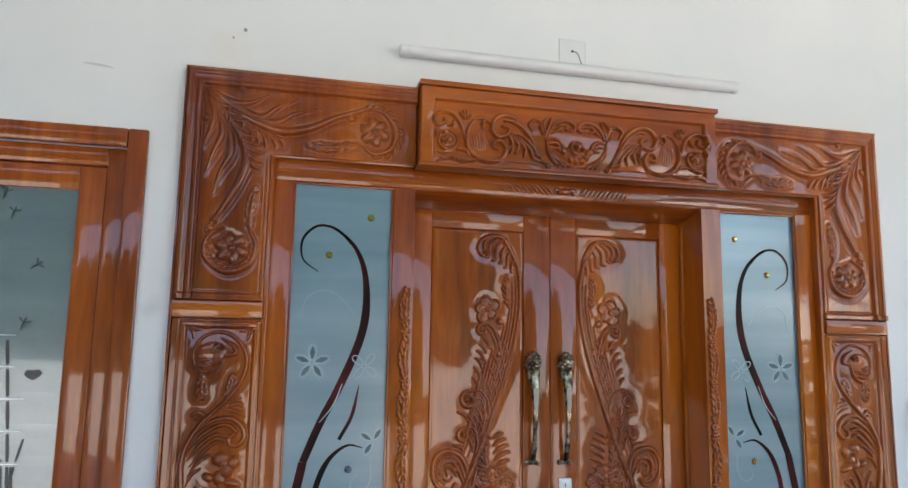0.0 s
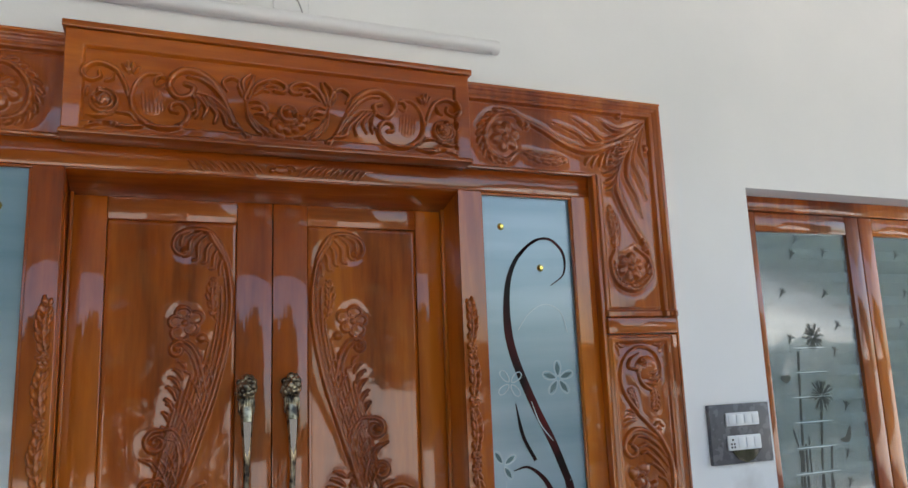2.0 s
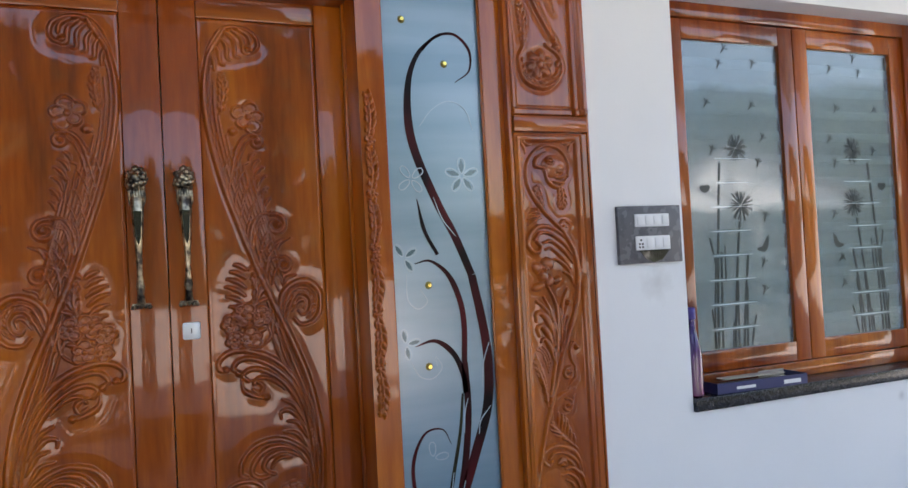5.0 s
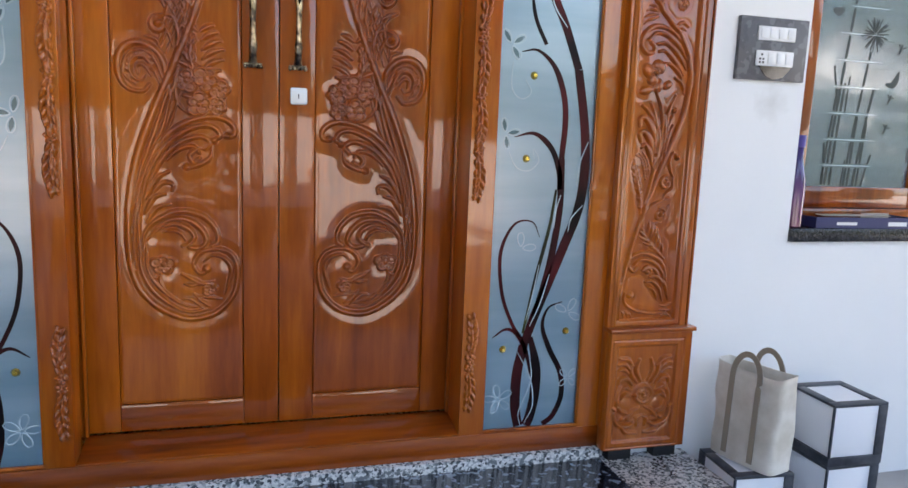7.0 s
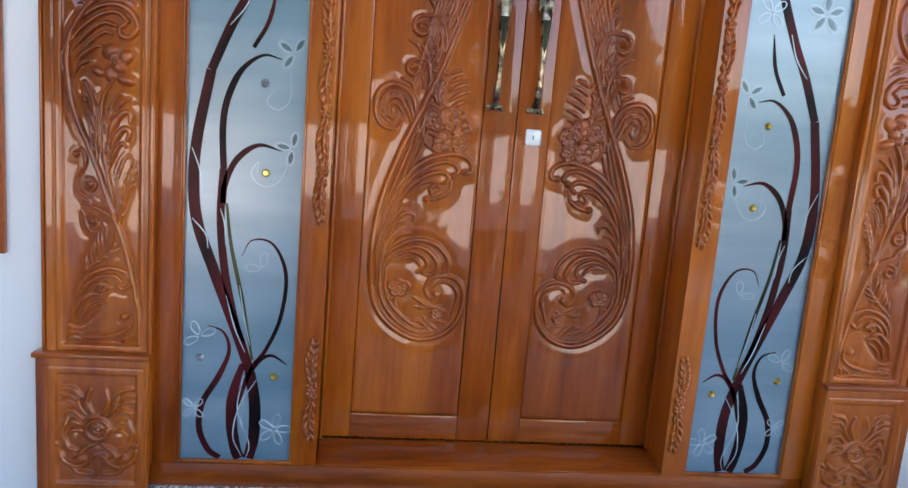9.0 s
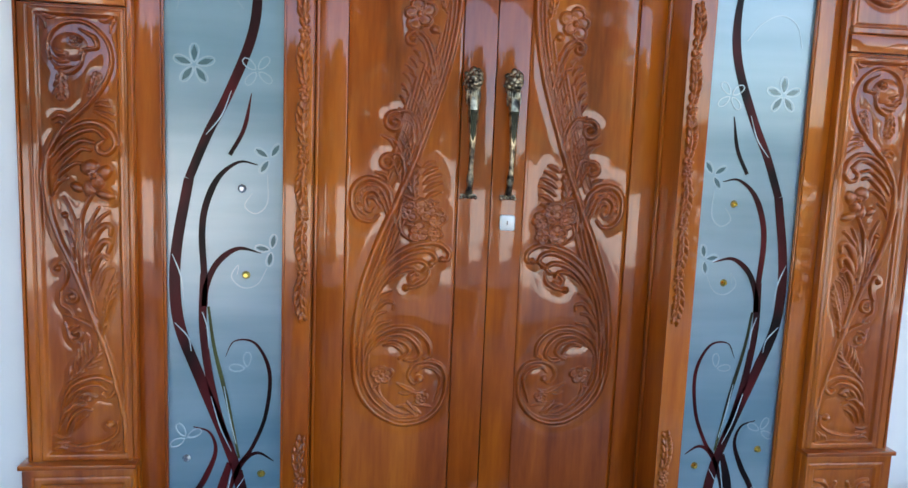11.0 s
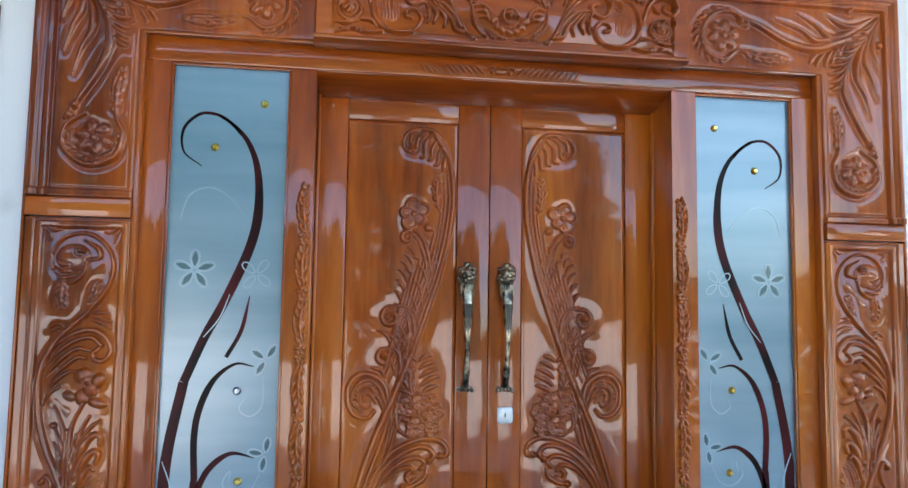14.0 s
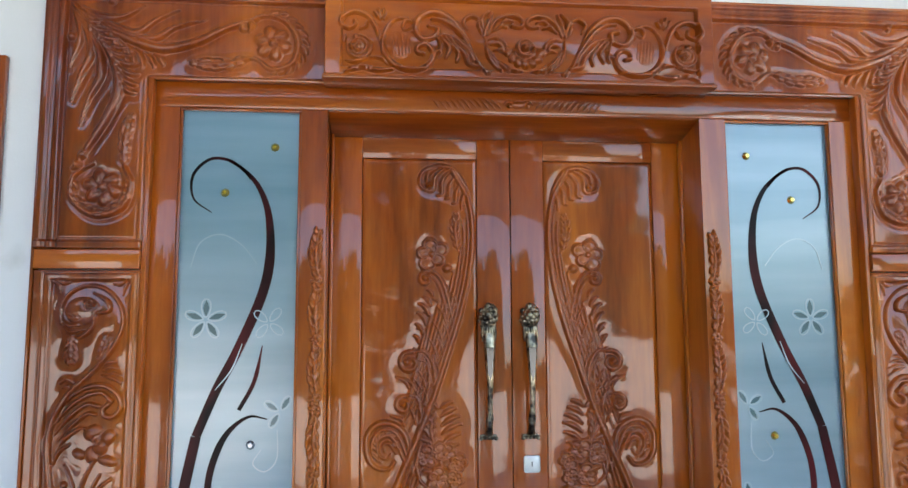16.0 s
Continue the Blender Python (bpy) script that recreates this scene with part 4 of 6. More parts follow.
carving = door_carving()
for s in (-1, 1):
    side = "keyhole lock and " if s > 0 else ""
    leaf = thing("door_leaf", "closed lacquered teak door leaf with " + side + "deep floral carving", "door", "double entrance door")
    b = lambda x0, x1, *q: slab(min(s * x0, s * x1), max(s * x0, s * x1), *q)
    part("meeting_stile", b(0.0012, 0.099, 0.150, 0.190, 0.0965, 2.0272), wood_up, leaf)
    part("hinge_stile", b(0.433, 0.519, 0.151, 0.190, 0.0965, 2.0272), wood_up, leaf)
    part("top_rail", b(0.0992, 0.4328, 0.151, 0.190, 1.9325, 2.0272), wood_across, leaf)
    part("bottom_rail", b(0.0992, 0.4328, 0.151, 0.190, 0.0965, 0.1755), wood_across, leaf)
    part("panel_back", b(0.0992, 0.4328, 0.1575, 0.186, 0.176, 1.932), wood_up, leaf)
    carving.build("carved_panel", 0.1525, wood_up, leaf, "", s > 0, 0.003)
    pull_handle(leaf, -0.0705 if s < 0 else 0.0500)
    if s > 0:
        lock = part("lock_plate", slab(0.030, 0.077, 0.145, 0.151, 1.032, 1.079, 0.006), steel, leaf, "square steel lock plate")
        part("key_slot", slab(0.0515, 0.0545, 0.1440, 0.1449, 1.049, 1.062, 0), black_rubber, lock, "", False)

# ---- carved surround ----
surround = thing("door_surround", "wide carved teak surround with plinth blocks, lacquered", "door surround")


def pilaster_carving():
    r = Relief(-1.241, -0.985, 0.390, 1.590, 0.0026)
    r.sunk(-1.200, -1.003, 0.418, 1.566, 0.011)
    r.line(-1.216, -0.990, 0.400, 1.582, 0.0036, 0.007)
    base = r.H.copy()
    r.H[:] = 0
    stem = [(-1.169, 1.455), (-1.173, 1.490), (-1.158, 1.525), (-1.126, 1.546), (-1.087, 1.548), (-1.050, 1.527), (-1.026, 1.490), (-1.023, 1.445), (-1.039, 1.400), (-1.071, 1.354), (-1.107, 1.318), (-1.145, 1.279), (-1.172, 1.233), (-1.185, 1.185), (-1.186, 1.135), (-1.177, 1.065), (-1.158, 1.001), (-1.136, 0.950), (-1.104, 0.865), (-1.082, 0.797), (-1.060, 0.739), (-1.045, 0.688), (-1.028, 0.622), (-1.015, 0.555), (-1.006, 0.488), (-1.006, 0.430)]
    # round bud with its eye and sepals in the top ring
    r.dome(-1.120, 1.486, 0.044, 0.036, 0.011)
    r.stroke([(-1.157, 1.432), (-1.127, 1.420), (-1.097, 1.442), (-1.087, 1.475)], 0.0062, 0.013, (0.4, 0.5))
    r.stroke([(-1.096, 1.531), (-1.062, 1.510), (-1.056, 1.488), (-1.084, 1.481)], 0.0072, 0.014, (0.4, 0.6))
    for lobe in ([(-1.165, 1.462), (-1.148, 1.450), (-1.124, 1.450)], [(-1.165, 1.447), (-1.144, 1.434), (-1.112, 1.440)], [(-1.160, 1.478), (-1.145, 1.468), (-1.126, 1.468)]):
        r.stroke(lobe, 0.0056, 0.014, (0.4, 0.4))
    r.scroll(-1.104, 1.502, 0.011, 0, 1.0, 0.0040, 0.016, 0.9)
    r.dome(-1.104, 1.502, 0.005, 0.005, 0.017)
    r.leaf([(-1.142, 1.420), (-1.145, 1.390), (-1.142, 1.354)], 5, 0.026, 0.0052, 0.010, 50)
    r.leaf([(-1.074, 1.357), (-1.064, 1.390), (-1.055, 1.425)], 5, 0.028, 0.0052, 0.010)
    r.stroke([(-1.166, 1.307), (-1.149, 1.317), (-1.133, 1.308), (-1.130, 1.289)], 0.0060, 0.010, (0.6, 0.4))
    r.stroke([(-1.160, 1.296), (-1.147, 1.300), (-1.140, 1.285)], 0.0045, 0.009, (0.5, 0.4))
    for fan in ([(-1.067, 1.326), (-1.040, 1.318), (-1.021, 1.306)], [(-1.066, 1.334), (-1.040, 1.332), (-1.021, 1.324)], [(-1.065, 1.342), (-1.045, 1.346), (-1.028, 1.342)], [(-1.062, 1.350), (-1.048, 1.358), (-1.036, 1.358)]):
        r.stroke(fan, 0.0052, 0.011, (0.4, 0.3))
    for q in ([(-1.194, 1.560), (-1.180, 1.548), (-1.176, 1.530)], [(-1.186, 1.562), (-1.170, 1.555), (-1.155, 1.557)], [(-1.008, 1.562), (-1.020, 1.545), (-1.024, 1.525)], [(-1.016, 1.563), (-1.032, 1.552), (-1.046, 1.553)]):
        r.stroke(q, 0.0048, 0.009, (0.5, 0.4))
    # broad leaf that curls over
    for course, w in (([(-1.171, 1.230), (-1.142, 1.269), (-1.100, 1.296), (-1.058, 1.300), (-1.027, 1.279), (-1.017, 1.247), (-1.035, 1.224), (-1.056, 1.227), (-1.060, 1.243), (-1.048, 1.254)], 0.0082),
                      ([(-1.174, 1.205), (-1.141, 1.247), (-1.100, 1.276), (-1.064, 1.282), (-1.040, 1.262)], 0.0070),
                      ([(-1.172, 1.182), (-1.135, 1.228), (-1.099, 1.254), (-1.070, 1.250)], 0.0066), ([(-1.164, 1.166), (-1.129, 1.206), (-1.097, 1.232), (-1.078, 1.230)], 0.0062),
                      ([(-1.166, 1.140), (-1.146, 1.172), (-1.115, 1.196), (-1.100, 1.196)], 0.0058), ([(-1.172, 1.110), (-1.158, 1.142), (-1.136, 1.158)], 0.0052)):
        r.stroke(course, w, 0.013, (0.25, 0.8))
    # blossom on its own stalk
    for x, z, a, b, turn in ((-1.080, 1.186, 0.024, 0.020, 0.3), (-1.046, 1.172, 0.024, 0.017, 0.9), (-1.045, 1.118, 0.026, 0.013, -0.3), (-1.112, 1.135, 0.018, 0.012, -0.5), (-1.082, 1.132, 0.016, 0.022, 0.2), (-1.062, 1.150, 0.016, 0.020, 0.6)):
        r.dome(x, z, a, b, 0.015, turn)
    r.scroll(-1.070, 1.166, 0.011, 40, 1.0, 0.0045, 0.017)
    r.stroke([(-1.078, 1.112), (-1.096, 1.076), (-1.104, 1.040), (-1.103, 0.976), (-1.096, 0.918), (-1.080, 0.840), (-1.066, 0.770)], 0.0078, 0.014, (0.6, 0.5))
    for course, w in (([(-1.091, 0.950), (-1.078, 1.020), (-1.056, 1.056), (-1.036, 1.072)], 0.0074), ([(-1.090, 0.960), (-1.084, 1.030), (-1.070, 1.066), (-1.060, 1.084)], 0.0062),
                      ([(-1.088, 0.935), (-1.072, 1.005), (-1.050, 1.036), (-1.032, 1.034), (-1.033, 1.014)], 0.0105), ([(-1.086, 0.915), (-1.068, 0.970), (-1.048, 0.996), (-1.034, 0.990), (-1.040, 0.968)], 0.0100),
                      ([(-1.084, 0.890), (-1.070, 0.935), (-1.054, 0.958), (-1.044, 0.950)], 0.0080),
                      ([(-1.110, 0.940), (-1.120, 1.040), (-1.134, 1.086), (-1.144, 1.106)], 0.0066), ([(-1.120, 0.930), (-1.130, 0.990), (-1.142, 1.020)], 0.0060), ([(-1.116, 0.960), (-1.124, 1.010), (-1.140, 1.052), (-1.146, 1.064)], 0.0056),
                      ([(-1.112, 0.910), (-1.113, 0.980), (-1.112, 1.050)], 0.0050), ([(-1.094, 0.890), (-1.096, 0.970), (-1.090, 1.040)], 0.0048)):
        r.stroke(course, w, 0.013, (0.3, 0.6))
    r.dome(-1.144, 1.062, 0.009, 0.009, 0.012)
    # feathered blade beside the stalk
    blade = [(-1.056, 0.750), (-1.044, 0.815), (-1.018, 0.900)]
    r.feathers(blade, 8, 0.046, 20, 0.0042, 0.010, 1, 0.1, 0.9, 0.1)
    r.feathers(blade, 6, 0.026, 20, 0.0042, 0.010, -1, 0.1, 0.85, 0.1)
    r.stroke(blade, 0.0052, 0.012, (0.6, 0.3))
    for dx in (0.0, 0.010, 0.019):
        r.stroke([(-1.075 + 0.5 * dx, 0.873 - dx), (-1.066 + dx, 0.912), (-1.048 + dx, 0.938 - 0.6 * dx)], 0.0032, 0.008, (0.4, 0.2))
    # curls down the outer edge
    r.stroke([(-1.167, 0.924), (-1.154, 0.937), (-1.142, 0.918), (-1.146, 0.886), (-1.160, 0.862)], 0.0062, 0.012, (0.8, 0.5))
    r.dome(-1.166, 0.922, 0.009, 0.008, 0.013)
    r.scroll(-1.135, 0.846, 0.021, 110, -1.2, 0.0062, 0.012)
    r.stroke([(-1.158, 0.860), (-1.158, 0.830), (-1.140, 0.815), (-1.128, 0.795)], 0.0058, 0.011, (0.5, 0.5))
    r.stroke([(-1.150, 0.800), (-1.128, 0.793), (-1.091, 0.776), (-1.066, 0.746), (-1.069, 0.693), (-1.107, 0.651), (-1.150, 0.612)], 0.0078, 0.013, (0.4, 0.4))
    r.scroll(-1.122, 0.748, 0.022, 80, 1.2, 0.0060, 0.012)
    r.stroke([(-1.152, 0.778), (-1.142, 0.755), (-1.134, 0.728), (-1.112, 0.722)], 0.0055, 0.010, (0.4, 0.5))
    r.feathers([(-1.145, 0.618), (-1.110, 0.658), (-1.082, 0.700)], 6, 0.052, 48, 0.0052, 0.010, 1, 0.1, 0.95, 0.15)
    r.feathers([(-1.125, 0.640), (-1.090, 0.670), (-1.068, 0.710)], 5, 0.030, 40, 0.0046, 0.010, -1, 0.1, 0.9, 0.3)
    # second leaf and the S at the foot
    for course, w in (([(-1.166, 0.500), (-1.160, 0.560), (-1.142, 0.600), (-1.110, 0.622), (-1.072, 0.630), (-1.038, 0.617), (-1.029, 0.592), (-1.047, 0.574), (-1.060, 0.584)], 0.0080),
                      ([(-1.158, 0.530), (-1.145, 0.572), (-1.112, 0.602), (-1.072, 0.610), (-1.050, 0.594)], 0.0066), ([(-1.152, 0.520), (-1.124, 0.575), (-1.094, 0.588), (-1.078, 0.576)], 0.0060),
                      ([(-1.176, 0.480), (-1.160, 0.528), (-1.128, 0.556), (-1.106, 0.556)], 0.0064), ([(-1.156, 0.478), (-1.140, 0.520), (-1.112, 0.542), (-1.092, 0.540)], 0.0060), ([(-1.138, 0.482), (-1.124, 0.510), (-1.104, 0.524)], 0.0050)):
        r.stroke(course, w, 0.012, (0.3, 0.7))
    r.scroll(-1.098, 0.571, 0.014, 0, 1.0, 0.0050, 0.013)
    r.stroke([(-1.024, 0.505), (-1.022, 0.490), (-1.030, 0.470), (-1.059, 0.452), (-1.109, 0.441), (-1.154, 0.442), (-1.180, 0.452)], 0.0058, 0.012, (0.6, 0.3))
    r.dome(-1.043, 0.499, 0.012, 0.011, 0.014)
    for q in ([(-1.186, 0.470), (-1.168, 0.462), (-1.150, 0.464)], [(-1.188, 0.430), (-1.172, 0.438), (-1.155, 0.432)], [(-1.184, 0.448), (-1.166, 0.450), (-1.148, 0.450)], [(-1.040, 0.428), (-1.035, 0.442), (-1.026, 0.452)], [(-1.052, 0.428), (-1.044, 0.440), (-1.036, 0.448)], [(-1.026, 0.428), (-1.024, 0.440), (-1.018, 0.450)]):
        r.stroke(q, 0.0050, 0.009, (0.5, 0.4))
    r.stroke(stem, 0.0085, 0.014, (0.5, 0.7))
    r.H *= 0.95
    r.scoop(0.004, 0.012)
    r.H += base
    return r


def corner_carving():
    r = Relief(0.528, 1.241, 1.642, 2.350, 0.0026)
    r.mask = (r.X > 0.984) | (r.Z > 2.0965)
    edge = np.minimum(1.241 - r.X, 2.350 - r.Z)
    base = 0.010 * np.clip((0.046 - edge) / 0.004, 0, 1) - 0.008 * np.clip(1 - np.abs(edge - 0.027) / 0.004, 0, 1) + 0.006 * np.clip((0.018 - edge) / 0.004, 0, 1) - 0.006 * np.clip(1 - np.abs(edge - 0.049) / 0.004, 0, 1)
    base += 0.006 * np.clip((1.664 - r.Z) / 0.004, 0, 1)
    base -= 0.006 * np.clip(1 - np.abs(r.Z - 1.668) / 0.003, 0, 1) * (edge > 0.045) * (r.X > 0.998)
    base -= 0.003 * np.clip(1 - np.abs(r.X - 0.999) / 0.003, 0, 1) * (r.Z < 2.085) * (r.Z > 1.665)
    for ring, fx, fz in (([(0.731, 2.229), (0.708, 2.268), (0.644, 2.264), (0.602, 2.211), (0.613, 2.146), (0.668, 2.124), (0.713, 2.152), (0.770, 2.146)], 0.668, 2.197),
                         ([(1.111, 1.863), (1.157, 1.828), (1.160, 1.772), (1.103, 1.730), (1.036, 1.750), (1.016, 1.813), (1.034, 1.860), (1.032, 1.930)], 1.086, 1.800)):
        r.feathers(ring[1:6], 13, 0.034, 55, 0.0065, 0.010, -1, 0.05, 0.95, 0.5)
        r.stroke(ring, 0.0085, 0.014, (0.5, 0.3))
        r.flower(fx, fz, 0.046, 6, 0.015)
    r.leaf([(0.735, 2.150), (0.790, 2.136), (0.878, 2.136)], 6, 0.036, 0.0065, 0.010, 30)
    r.leaf([(1.034, 1.865), (1.036, 1.920), (1.024, 1.992)], 6, 0.036, 0.0065, 0.010, 30)
    # sheaf of long leaves that runs to the corner
    tips = (([(1.180, 2.285), (1.100, 2.225), (1.019, 2.190), (0.946, 2.174), (0.867, 2.193), (0.790, 2.233), (0.712, 2.262)], 0.012),
            ([(1.180, 2.285), (1.127, 2.218), (1.076, 2.146), (1.058, 2.069), (1.080, 1.994), (1.124, 1.911), (1.160, 1.850)], 0.012),
            ([(1.150, 2.262), (1.060, 2.215), (0.977, 2.200), (0.919, 2.233), (0.840, 2.256)], 0.010),
            ([(1.150, 2.270), (1.080, 2.235), (1.019, 2.215), (0.970, 2.250), (0.911, 2.280)], 0.009),
            ([(1.160, 2.282), (1.100, 2.255), (1.052, 2.258), (1.002, 2.287)], 0.009),
            ([(1.170, 2.262), (1.120, 2.180), (1.104, 2.100), (1.131, 2.035), (1.150, 1.964)], 0.010),
            ([(1.175, 2.265), (1.142, 2.200), (1.133, 2.150), (1.155, 2.093), (1.175, 2.027)], 0.009),
            ([(1.180, 2.270), (1.162, 2.220), (1.163, 2.180), (1.182, 2.120)], 0.008))
    for pts, w in tips[2:]:
        r.stroke(pts, w, 0.013, (0.3, 0.15))
    for pts, w in tips[:2]:
        r.stroke(pts, w, 0.016, (0.3, 0.5))
    r.feathers([(1.170, 2.275), (1.080, 2.205), (1.010, 2.165), (0.960, 2.155)], 9, 0.06, 28, 0.0075, 0.012, 1, 0.15, 0.95, -0.4)
    r.feathers([(1.170, 2.275), (1.105, 2.190), (1.060, 2.120), (1.045, 2.060)], 9, 0.06, 28, 0.0075, 0.012, -1, 0.15, 0.95, -0.4)
    for x, z in ((0.725, 2.245), (0.745, 2.235), (1.150, 1.858), (1.140, 1.885), (1.085, 2.300), (1.183, 2.200)):
        r.dome(x, z, 0.011, 0.011, 0.013)
    r.H *= 0.85
    r.scoop(0.004, 0.012)
    r.H += base
    return r


def plinth_carving():
    r = Relief(-1.262, -0.975, 0.004, 0.386, 0.0026)
    r.sunk(-1.212, -1.002, 0.030, 0.345, 0.007)
    r.line(-1.232, -0.985, 0.014, 0.362, 0.003, 0.004)
    base = r.H.copy()
    r.H[:] = 0
    cx, cz = -1.104, 0.186
    for sd in (-1, 1):
        m = lambda q: [(cx + sd * a, cz + b) for a, b in q]
        for q, w in (([(0.010, 0.040), (0.028, 0.078), (0.020, 0.112)], 0.0075), ([(0.024, 0.036), (0.046, 0.066), (0.050, 0.098)], 0.0070), ([(0.040, 0.090), (0.060, 0.112), (0.088, 0.118)], 0.0068),
                     ([(0.052, 0.080), (0.070, 0.098), (0.094, 0.098)], 0.0066), ([(0.056, 0.068), (0.074, 0.082), (0.092, 0.080)], 0.0062), ([(0.040, 0.030), (0.062, 0.052), (0.084, 0.050), (0.088, 0.034)], 0.0075),
                     ([(0.044, 0.012), (0.066, 0.024), (0.080, 0.012)], 0.0068), ([(0.044, -0.006), (0.064, -0.002), (0.078, -0.014)], 0.0066), ([(0.078, 0.030), (0.090, -0.010), (0.078, -0.050), (0.052, -0.062)], 0.0078),
                     ([(0.088, -0.034), (0.098, -0.060), (0.086, -0.092), (0.052, -0.106), (0.022, -0.092)], 0.0080), ([(0.010, -0.044), (0.034, -0.056), (0.050, -0.080), (0.028, -0.086)], 0.0070),
                     ([(0.0, -0.070), (0.018, -0.080), (0.014, -0.104)], 0.0062), ([(0.070, -0.104), (0.050, -0.124), (0.014, -0.128)], 0.0072), ([(0.060, -0.076), (0.074, -0.084)], 0.0060), ([(0.090, -0.052), (0.104, -0.040)], 0.0055)):
            r.stroke(m(q), w, 0.012, (0.4, 0.6))
    r.dome(cx, cz, 0.036, 0.036, 0.009)
    r.scroll(cx, cz, 0.028, 0, 0.98, 0.0055, 0.013, 0.98)
    r.scroll(cx, cz, 0.014, 0, 1.2, 0.0050, 0.014)
    r.H *= 0.95
    r.scoop(0.004, 0.012)
    r.H += base
    return r


pil, cor, pli = pilaster_carving(), corner_carving(), plinth_carving()
for mirror in (False, True):
    s = -1 if not mirror else 1
    b = lambda x0, x1, *q: slab(min(s * x0, s * x1), max(s * x0, s * x1), *q)
    part("pilaster_board", b(0.986, 1.2405, -0.026, WALL_Y, 0.387, 1.590), wood_up, surround)
    pil.build("carved_pilaster", -0.038, wood_up, surround, "", mirror, 0.02)
    part("joint_block", b(0.985, 1.241, -0.042, WALL_Y, 1.5915, 1.6405), wood_across, surround)
    part("corner_board", b(0.986, 1.2405, -0.026, WALL_Y, 1.642, 2.350), wood_up, surround)
    part("head_board", b(0.530, 0.9855, -0.026, WALL_Y, 2.0930, 2.350), wood_across, surround)
    cor.build("carved_corner", -0.034, wood_up, surround, "", not mirror, 0.02)
    part("plinth_block", b(0.976, 1.2615, -0.044, WALL_Y, 0.004, 0.386), wood_up, surround)
    pli.build("carved_plinth", -0.054, wood_up, surround, "", mirror, 0.02)
    part("plinth_cap", b(0.970, 1.267, -0.064, WALL_Y, 0.3865, 0.400), wood_across, surround)
    part("outer_bead", b(1.241, 1.249, -0.040, WALL_Y, 0.400, 2.350), wood_up, surround)
    part("inner_bead", b(0.972, 0.9848, -0.030, -0.0005, 0.076, 2.0965), wood_up, surround)
    for k in range(2):
        part("foot_pad", b(1.0 + 0.16 * k, 1.08 + 0.16 * k, -0.045, WALL_Y, FLOOR_Z, 0.0035), black_rubber, surround, "dark packing under the plinth")
    part("top_bead", b(0.530, 1.249, -0.044, WALL_Y, 2.3505, 2.358), wood_across, surround)


